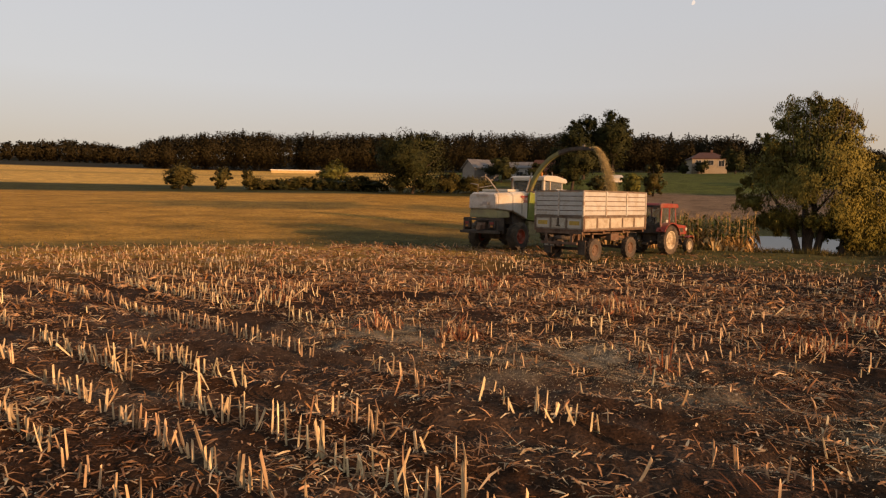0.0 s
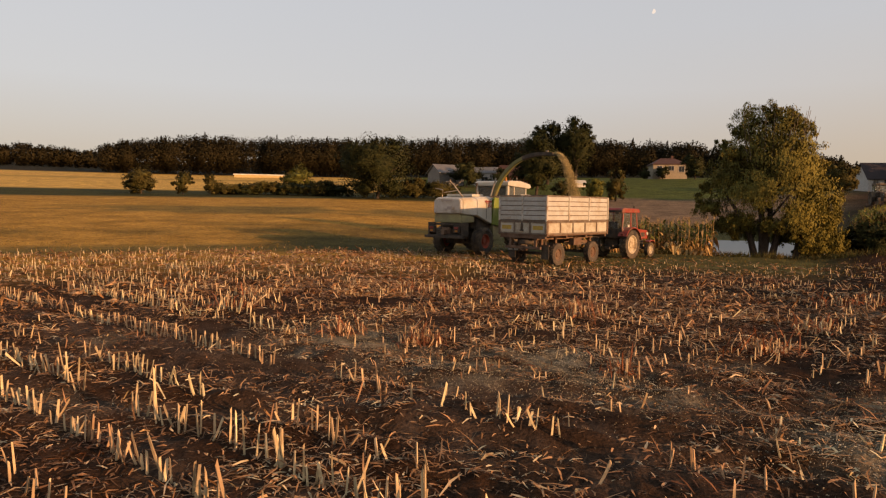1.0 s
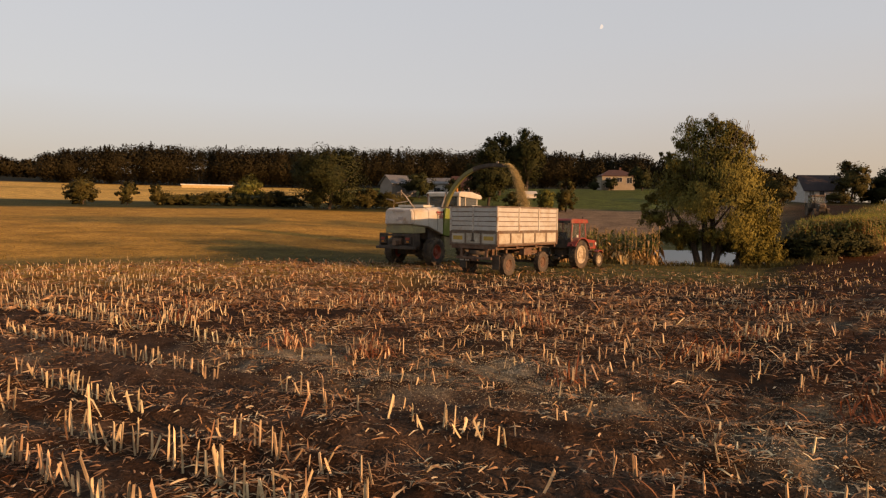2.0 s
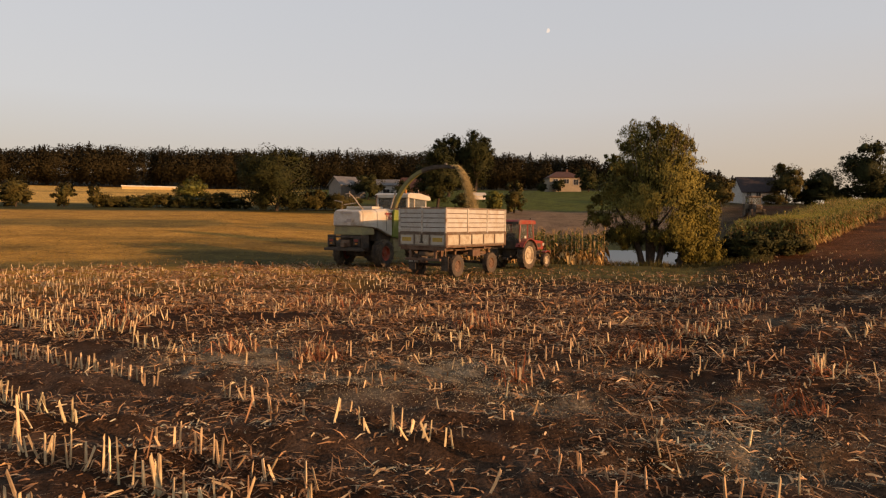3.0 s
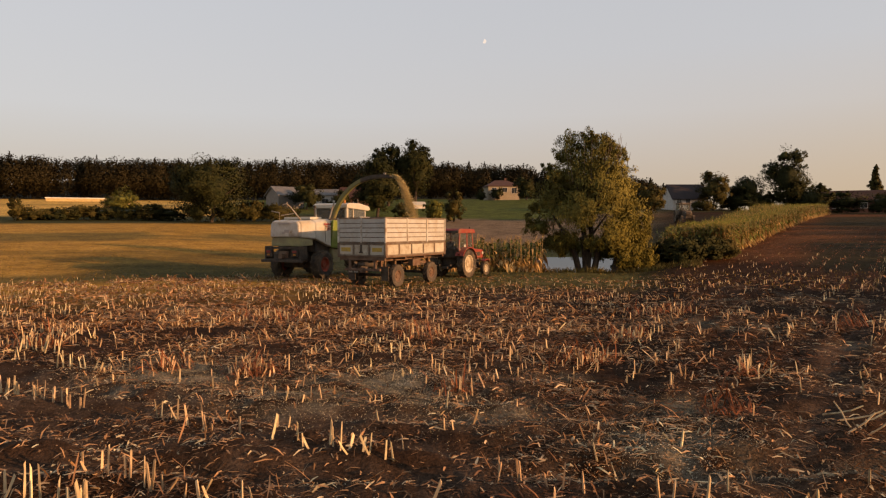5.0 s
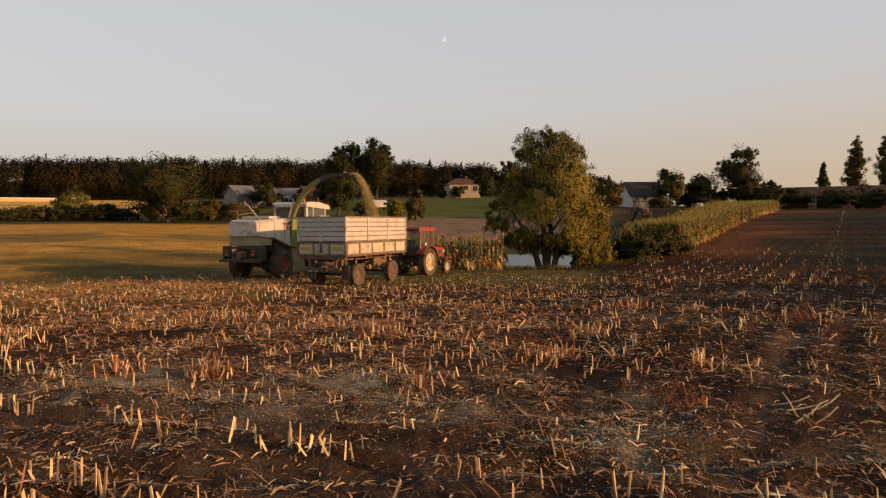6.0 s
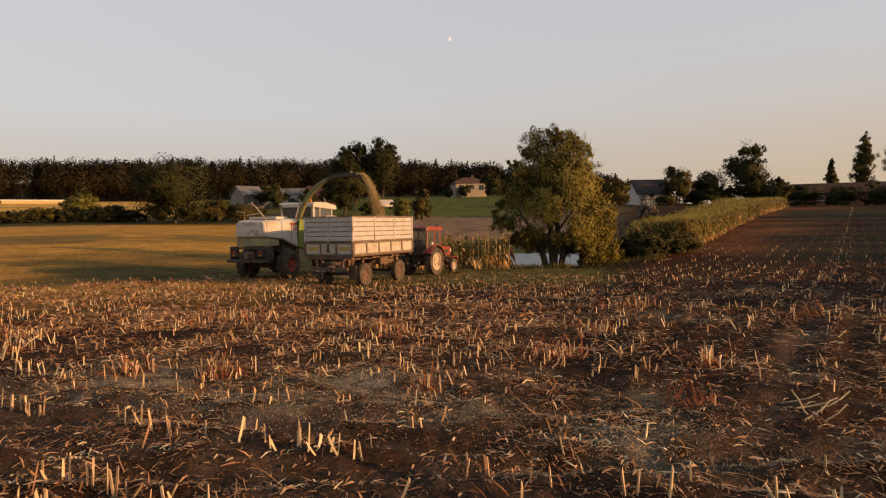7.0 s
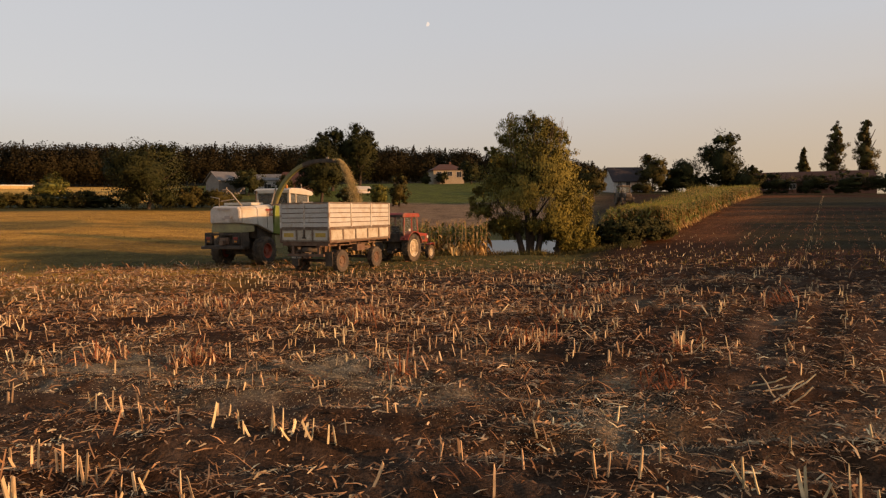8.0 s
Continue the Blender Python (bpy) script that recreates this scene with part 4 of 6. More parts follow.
def harvester():
    h = new("forage_harvester")
    h.matrix_world = stand(2.68, 32.80, 40.5, -0.02)
    tagged(h, "dusty white and green self-propelled forage harvester working beside the trailer", "harvester")
    # rear hood: grey tail panel, chamfered white corners, long white and green flanks
    def hood(y0, y1, w0, w1, zb0, zb1, zt0, zt1, m, name, label=""):
        bm = bmesh.new()
        ring = []
        for y, w, zb, zt in ((y0, w0, zb0, zt0), (y1, w1, zb1, zt1)):
            ring.append([bm.verts.new(p) for p in ((-w, y, zb), (-w * 0.985, y, zt - 0.12), (-w * 0.86, y, zt), (w * 0.86, y, zt), (w * 0.985, y, zt - 0.12), (w, y, zb))])
        for k in range(6):
            bm.faces.new((ring[0][k], ring[0][(k + 1) % 6], ring[1][(k + 1) % 6], ring[1][k]))
        bm.faces.new(ring[0])
        bm.faces.new(ring[1][::-1])
        bmesh.ops.recalc_face_normals(bm, faces=bm.faces)
        bmesh.ops.bevel(bm, geom=bm.edges[:], offset=0.025, segments=2, affect="EDGES")
        return part(name, bm, m, h, label)
    tail = hood(-1.30, -1.18, 0.78, 0.82, 1.95, 1.95, 2.62, 2.66, GREY_P, "tail_panel", "dusty grey rear hood panel with faded marks")
    hood(-1.18, -0.62, 0.83, 1.24, 1.93, 1.86, 2.66, 2.70, WHITE_P, "corner_panel", "chamfered white rear corner panel")
    hood(-0.61, 0.52, 1.25, 1.30, 1.86, 1.46, 2.70, 2.77, WHITE_P, "engine_hood", "cream-white engine hood with dark seams")
    lower = hood(-1.22, -0.66, 0.80, 1.12, 1.52, 1.55, 1.93, 1.92, OLIVE_P, "lower_tail_panel", "dusty olive lower tail panel")
    for x0, x1 in ((-1.315, -1.20), (1.20, 1.315)):
        bm = extruded([(0.53, 1.44), (1.62, 1.30), (2.42, 1.72), (2.42, 2.42), (1.55, 2.62), (0.72, 2.74)], x0, x1, 0.015)
        flank = part("side_panel", bm, GREEN_P, h, "green side panel with a slanted front edge")
    part("grille", boxes(((0.02, 0.46, 0.10), (1.325, 1.28, 2.02))), WHITE_P, flank, "small white framed plate")
    part("grille_slot", boxes(((0.012, 0.40, 0.055), (1.338, 1.28, 2.02))), DARK_MARK, flank, "dark slot in the plate")
    for x0, x1 in ((-1.22, -0.97), (0.97, 1.22)):
        part("step_panel", extruded([(0.80, 0.72), (1.35, 0.72), (1.62, 1.29), (0.73, 1.39)], x0, x1, 0.012), OLIVE_P, h, "dusty green lower panel between the wheels")
    part("top_deck", boxes(((2.2, 1.75, 0.10), (0, 1.55, 2.66)), ((1.5, 0.9, 0.12), (0, 0.1, 2.80)), bevel=0.02), WHITE_P, h, "cream-white top deck")
    part("core", boxes(((2.1, 2.9, 1.0), (0, 1.05, 1.75)), ((1.2, 3.6, 0.5), (0, 1.3, 1.0))), BLACK_P, h, "dark engine bay and chassis")
    each("seam", [((0.012, 0.015, 0.9), (1.296, 0.05, 2.15)), ((0.012, 0.012, 0.6), (1.300, 0.50, 2.2))], DARK_MARK, h, "dark panel joints")
    each("emblem", [((0.012, 0.50, 0.09), (1.303, 0.20, 2.52)), ((0.012, 0.30, 0.03), (1.303, 0.20, 2.42))], RED_MARK, h, "red maker's mark in plain bars")
    each("emblem", [((0.50, 0.01, 0.075), (0.05, -1.318, 2.55)), ((0.30, 0.01, 0.14), (0.15, -1.315, 2.20)), ((0.16, 0.01, 0.10), (-0.05, -1.315, 2.12))], FADED, tail, "faded dark rear marks")
    for side in (-1, 1):
        text = bpy.data.curves.new("model_number", "FONT")
        text.body, text.size, text.extrude, text.align_x = "850", 0.20, 0.004, "CENTER"
        lettering = bpy.data.objects.new("model_number", text)
        flat = bpy.data.meshes.new_from_object(lettering)
        bpy.data.objects.remove(lettering)
        flat.materials.append(RED_MARK)
        number = new("model_number", flat)
        number.parent = h
        number["label"] = "red model number on the hood"
        number.matrix_local = pose(side * 1.308, 0.33, 2.24, 90, 0, 90 * side)
    # rear bumper with its boxes and lamps
    bumper = part("bumper", boxes(((2.25, 0.12, 0.12), (0, -1.50, 0.86)), ((2.0, 0.5, 0.08), (0, -1.25, 0.92)), ((0.10, 0.5, 0.65), (-0.95, -1.2, 1.2)), ((0.10, 0.5, 0.65), (0.95, -1.2, 1.2)), ((1.9, 0.08, 0.10), (0, -1.38, 1.45)), bevel=0.012), BLACK_P, h, "dusty rear bumper frame")
    for s in (-1, 1):
        part("lamp_box", boxes(((0.36, 0.16, 0.34), (s * 0.72, -1.45, 1.22)), bevel=0.015), BLACK_P, bumper, "dusty lamp box")
        part("rear_lamp", boxes(((0.22, 0.03, 0.11), (s * 0.72, -1.54, 1.28)), bevel=0.01), LAMP_RED, bumper, "red rear lamp")
        part("indicator", boxes(((0.14, 0.03, 0.08), (s * 0.72, -1.54, 1.14)), bevel=0.008), LAMP_AMBER, bumper, "amber lamp")
    part("hitch", boxes(((0.22, 0.30, 0.22), (0, -1.48, 1.08)), ((0.5, 0.1, 0.3), (0, -1.36, 1.15)), bevel=0.02), RUST, bumper, "rusty towing hitch")
    part("rear_axle", boxes(((1.9, 0.22, 0.26), (0, 0, 0.62)), ((0.5, 0.5, 0.5), (0, 0, 0.85)), bevel=0.02), BLACK_P, h)
    for s in (-1, 1):
        wheel(h, s * 1.12, 0.0, 0.66, 0.48, RED_RIM, s, RUBBER, 0.52, 16, "orange-red steel rim")
        wheel(h, s * 1.30, 2.95, 0.92, 0.66, RED_RIM, s, RUBBER, 0.48, 20, "deep red steel rim")
    # green fender over the front wheel
    for s in (-1, 1):
        bm = extruded([(1.65, 1.30), (1.72, 1.28), (2.35, 1.86), (3.6, 1.92), (3.6, 1.98), (2.3, 1.92)], s * 1.05, s * 1.55, 0.008)
        part("fender", bm, GREEN_P, h, "green front wheel fender")
    # cab
    cab = part("cab_frame", boxes(((1.9, 1.8, 0.30), (0, 3.35, 1.80)), ((0.12, 0.16, 1.5), (0.90, 2.50, 2.65)), ((0.12, 0.16, 1.5), (-0.90, 2.50, 2.65)), ((0.07, 0.08, 1.45), (0.92, 4.20, 2.65)), ((0.07, 0.08, 1.45), (-0.92, 4.20, 2.65)), ((0.06, 0.07, 1.40), (0.93, 3.05, 2.62)), bevel=0.012), WHITE_P, h, "white cab frame with a broad rear post")
    bm = extruded([(2.36, 3.34), (4.42, 3.24), (4.62, 3.30), (4.50, 3.46), (3.6, 3.60), (2.6, 3.60), (2.36, 3.52)], -1.02, 1.02, 0.03)
    part("roof", bm, WHITE_P, cab, "rounded white cab roof")
    each("cab_glass", [((1.76, 0.03, 1.32), (0, 4.20, 2.62)), ((0.02, 1.60, 1.32), (0.915, 3.36, 2.62)), ((0.02, 1.60, 1.32), (-0.915, 3.36, 2.62)), ((1.66, 0.03, 1.2), (0, 2.46, 2.70))], GLASS, cab, "dark tinted cab glass")
    part("seat", boxes(((0.5, 0.5, 0.14), (0, 3.15, 2.15)), ((0.48, 0.12, 0.6), (0, 2.92, 2.5)), bevel=0.03), BLACK_P, cab, "dark driver's seat")
    part("platform", boxes(((0.62, 1.75, 0.10), (1.22, 3.35, 1.98)), bevel=0.012), WHITE_P, cab, "white access platform")
    bm = tube([(1.48, 2.65, 2.0), (1.48, 2.72, 2.75), (1.48, 2.82, 2.88), (1.48, 3.75, 2.88), (1.48, 3.86, 2.78), (1.48, 3.70, 2.0)], 0.028)
    tube([(1.48, 2.70, 2.45), (1.48, 3.78, 2.45)], 0.022, bm=bm)
    tube([(1.48, 3.2, 2.0), (1.48, 3.2, 2.45)], 0.02, bm=bm)
    part("handrail", bm, WHITE_P, cab, "white tubular handrail")
    part("beacon", lathe([(3.58, 0.0), (3.58, 0.06), (3.72, 0.055), (3.78, 0.02), (3.78, 0.0)], "Z", (0.75, 2.55, 0), 14), LAMP_AMBER, cab, "amber beacon")
    bm = tube([(-0.8, 2.2, 2.7), (-0.8, 2.2, 3.35)], 0.03)
    box(bm, (0.12, 0.10, 0.14), (-0.8, 2.2, 3.42), 0.02)
    part("work_lamp", bm, BLACK_P, h, "dark work lamp on a post")
    # tubular frame on the rear deck
    bm = tube([(-0.55, -0.95, 2.66), (-0.5, -1.0, 3.05), (-0.95, -1.0, 3.12)], 0.026)
    tube([(0.22, -0.35, 2.70), (-0.05, -0.75, 3.30), (-0.12, -0.95, 3.45), (-0.3, -1.0, 3.42)], 0.03, bm=bm)
    tube([(-0.45, -0.95, 2.92), (0.02, -0.6, 3.02)], 0.02, bm=bm)
    tube([(-0.15, -0.9, 3.3), (-0.15, -0.9, 3.55)], 0.015, bm=bm)
    part("deck_rail", bm, STEEL, h, "bent steel rail on the rear deck")
    # discharge spout, swung over the trailer
    a, b, c = Vector((0.30, 2.05, 2.55)), Vector((1.3, 1.77, 5.05)), Vector((4.25, 0.93, 4.68))
    pts = []
    for k in range(15):
        t = k / 14
        pts.append(a * (1 - t) ** 2 + b * 2 * t * (1 - t) + c * t * t)
    def duct(p, r0, r1, m, name, parent, label):
        bm = bmesh.new()
        rings = []
        out = Vector((3.55, -1.0, 0)).normalized()
        wide = Vector((-out.y, out.x, 0))
        for k, q in enumerate(p):
            way = (p[min(k + 1, len(p) - 1)] - p[max(k - 1, 0)]).normalized()
            nrm = wide.cross(way).normalized()
            r = r0 + (r1 - r0) * k / (len(p) - 1)
            rings.append([bm.verts.new(q + wide * r * u * 0.8 + nrm * r * v) for u, v in ((-1, -1), (-1, 0.6), (-0.7, 1), (0.7, 1), (1, 0.6), (1, -1))])
        for k in range(len(rings) - 1):
            for j in range(6):
                bm.faces.new((rings[k][j], rings[k][(j + 1) % 6], rings[k + 1][(j + 1) % 6], rings[k + 1][j]))
        bm.faces.new(rings[0][::-1])
        bm.faces.new(rings[-1])
        bmesh.ops.recalc_face_normals(bm, faces=bm.faces)
        return part(name, bm, m, parent, label)
    spout = duct(pts[:10], 0.125, 0.09, SPOUT_P, "spout", h, "curved yellow-green discharge spout")
    duct(pts[9:], 0.105, 0.08, BLACK_P, "spout_end", spout, "dark worn spout end")
    part("flap_cylinder", boxes(((0.10, 0.08, 0.12), (3.9, 1.04, 4.82))), STEEL, spout, "short flap cylinder")
    bm = boxes(((0.30, 0.26, 0.04), (4.36, 0.90, 4.64)), ((0.24, 0.24, 0.04), (4.48, 0.86, 4.61)))
    part("deflector", bm, BLACK_P, spout, "dark hinged deflector flap")
    part("spout_collar", lathe([(2.5, 0.0), (2.5, 0.42), (2.75, 0.42), (2.82, 0.30), (2.82, 0.0)], "Z", (0.30, 2.05, 0), 20), BLACK_P, spout, "dark turning collar")
    bm = tube([(0.35, 1.75, 2.7), (0.62, 1.85, 3.7)], 0.04)
    part("lift_cylinder", bm, STEEL, spout, "hydraulic cylinder")
    return h


def trailer():
    t = new("farm_trailer")
    t.matrix_world = stand(5.28, 27.50, 45, -0.02)
    tagged(t, "weathered two-axle farm trailer with tall grey-white boarded sides, rusty chassis", "trailer")
    W, Y0, Y1 = 1.12, -1.05, 3.65
    floor_z = 1.24
    part("floor", boxes(((2 * W, Y1 - Y0, 0.06), (0, (Y0 + Y1) / 2, floor_z))), RUST, t, "rusty bed floor")
    lengths = {"side": (Y1 - Y0, 5, 3), "end": (2 * W, 3, 2)}
    spots = [("side", W, 0), ("side", -W, 0), ("end", Y0, 1), ("end", Y1, 1)]
    for kind, off, ax in spots:
        L, low_n, up_n = lengths[kind]
        mid = (Y0 + Y1) / 2 if ax == 0 else 0
        out = 1 if off > 0.9 and ax == 0 or off > 2 else -1
        def put(u, z, du, dz, dt, push=0.0):
            """A slab of this wall: along, up, size along, size up, thickness, outward push."""
            o = off + out * push
            return ((dt, du, dz), (o, mid + u, z)) if ax == 0 else ((du, dt, dz), (u, o, z))
        gate = part("drop_side", boxes(put(0, 1.52, L - 0.02, 0.44, 0.03)), PANEL, t, "lower steel drop side, chipped cream paint")
        bm = boxes(put(0, 1.30, L, 0.06, 0.07, 0.01), put(0, 1.745, L, 0.05, 0.07, 0.01))
        for k in range(low_n + 1):
            # ribs between the panels
            sz, at = put(-L / 2 + k * L / low_n, 1.52, 0.06, 0.44, 0.07, 0.012)
            box(bm, sz, at)
        part("rib", bm, FRAME_P, gate, "rusty grey stiffening frame")
        for k in range(low_n):
            u = -L / 2 + (k + 0.5) * L / low_n
            if kind == "end" and off == Y0 and k != 1:
                plate = part("reflector_plate", boxes(put(u, 1.53, 0.56, 0.30, 0.012, 0.022)), PALE, gate, "pale plate round the reflector")
                part("reflector", boxes(put(u, 1.53, 0.46, 0.16, 0.012, 0.032)), YELLOW, plate, "yellow reflector strip")
            else:
                part("pressed_panel", boxes(put(u, 1.52, L / low_n - 0.16, 0.32, 0.02, 0.014), bevel=0.006), PANEL, gate)
        # a dark backing sheet, added so that the gaps between boards look dark
        wall = part("upper_wall", boxes(put(0, 2.28, L - 0.06, 0.92, 0.012, -0.022)), RUST, t, "upper boarded wall with a dark backing added behind its gaps")
        each("rail", [put(0, 2.77, L + 0.04, 0.05, 0.06), put(0, 1.80, L + 0.04, 0.04, 0.05)], FRAME_P, wall, "long wall rail")
        for k in range(up_n + 1):
            sz, at = put(-L / 2 + k * L / up_n, 2.28, 0.055, 0.98, 0.075, 0.008)
            part("post", box(bmesh.new(), sz, at), POST_P, wall, "pale upright wall post")
        for k in range(5):
            sz, at = put(0, 1.915 + k * 0.185, L - 0.02, 0.160, 0.028)
            part("board", box(bmesh.new(), sz, at, 0.008), BOARD, wall)
    part("latch", boxes(((0.06, 0.08, 0.16), (0.0, Y0 - 0.05, 1.50)), ((0.16, 0.05, 0.05), (0.0, Y0 - 0.06, 1.42)), ((0.05, 0.05, 0.2), (0, Y0 - 0.05, 1.62))), BLACK_P, t, "dark tailgate latch")
    for s in (-1, 1):
        for y in (Y0 + 0.03, Y1 - 0.03):
            part("corner_post", boxes(((0.10, 0.10, 0.62), (s * W, y, 1.52)), bevel=0.008), RUST, t, "rusty corner post")
    # chassis
    part("beam", boxes(((0.12, 4.4, 0.16), (0.45, 1.3, 1.12)), ((0.12, 4.4, 0.16), (-0.45, 1.3, 1.12)), ((2.15, 0.10, 0.10), (0, Y0 + 0.05, 1.16)), ((2.15, 0.10, 0.10), (0, 0.5, 1.16)), ((2.15, 0.10, 0.10), (0, 2.0, 1.16)), ((2.15, 0.1, 0.10), (0, Y1 - 0.05, 1.16))), RUST, t, "rusty chassis beams")
    part("tail_bar", boxes(((1.7, 0.10, 0.10), (0, Y0 + 0.05, 0.74)), ((0.1, 0.08, 0.45), (0.6, Y0 + 0.05, 0.93)), ((0.1, 0.08, 0.45), (-0.6, Y0 + 0.05, 0.93)), ((0.26, 0.16, 0.2), (0, Y0 + 0.1, 0.72)), bevel=0.01), RUST, t, "rusty tail bar with coupling")
    part("turntable", lathe([(0.98, 0.28), (0.98, 0.42), (1.05, 0.42), (1.05, 0.28)], "Z", (0, 2.7, 0), 28), BLACK_P, t, "front turntable ring")
    part("fore_frame", boxes(((0.10, 1.0, 0.12), (0.42, 2.75, 0.88)), ((0.10, 1.0, 0.12), (-0.42, 2.75, 0.88)), ((1.0, 0.1, 0.1), (0, 3.2, 0.88))), RUST, t)
    for y in (0.0, 2.7):
        part("axle", boxes(((1.75, 0.11, 0.11), (0, y, 0.47)), bevel=0.01), BLACK_P, t, "square axle beam")
        for s in (-1, 1):
            bm = bmesh.new()
            for k in range(4):
                pts = [(s * 0.55, y + (u - 0.5) * (1.1 - 0.2 * k), 0.74 - 0.16 * (1 - (2 * u - 1) ** 2) - 0.02 * k) for u in np.linspace(0, 1, 7)]
                tube(pts, 0.02, 5, bm)
            part("leaf_spring", bm, RUST, t, "rusty leaf spring")
            wheel(t, s * 0.92, y, 0.46, 0.26, RUST, s, DUSTY_RUBBER, 0.52, 14, "dusty brown steel rim with hub")
            each("spring_bracket", [((0.12, 0.12, 0.32), (s * 0.52, y - 0.5, 0.92)), ((0.12, 0.12, 0.32), (s * 0.52, y + 0.5, 0.92))], RUST, t)
    for s in (-1, 1):
        flap = part("mudflap", boxes(((0.34, 0.02, 0.52), (s * 0.80, -0.62, 0.55)), bevel=0.004), DUSTY_RUBBER, t, "dusty hanging mudflap")
        part("flap_bracket", boxes(((0.36, 0.05, 0.05), (s * 0.80, -0.61, 0.83)), ((0.05, 0.05, 0.30), (s * 0.80, -0.61, 0.98))), RUST, t)
    plate = part("number_plate", boxes(((0.52, 0.012, 0.11), (-0.72, -0.645, 0.62))), DARK_MARK, t, "dark plate with pale bars")
    each("plate_mark", [((0.05, 0.006, 0.06), (-0.92 + k * 0.068, -0.655, 0.62)) for k in range(7) if k != 3], PALE, plate)
    part("spare_tyre", lathe([(0.86, 0.22), (0.86, 0.40), (0.92, 0.44), (1.0, 0.44), (1.05, 0.40), (1.05, 0.22)], "Z", (0, -0.55, 0), 28), DUSTY_RUBBER, t, "dusty spare tyre slung under the bed")
    part("air_tank", lathe([(-0.35, 0.01), (-0.33, 0.11), (0.33, 0.11), (0.35, 0.01)], "X", (0, 1.4, 0.95), 18), BLACK_P, t, "dark air tank")
    part("tool_box", boxes(((0.25, 0.6, 0.28), (0.95, 1.35, 0.95)), bevel=0.015), RUST, t, "rusty tool box")
    bm = tube([(0.35, 3.1, 0.85), (0.06, 4.4, 0.62), (0.06, 4.75, 0.60)], 0.045)
    tube([(-0.35, 3.1, 0.85), (-0.06, 4.4, 0.62), (-0.06, 4.75, 0.60)], 0.045, bm=bm)
    tube([(0.0, 3.2, 1.15), (0.0, 3.9, 0.75)], 0.02, bm=bm)
    part("drawbar", bm, FRAME_P, t, "A-shaped steel drawbar")
    bm = bmesh.new()
    for x in (-0.15, 0.12):
        tube([(x, 3.6, 1.2), (x, 4.2, 1.05), (x, 4.8, 1.0)], 0.015, 5, bm)
    part("hose", bm, BLACK_P, t, "dark brake and cable hoses")
    return t


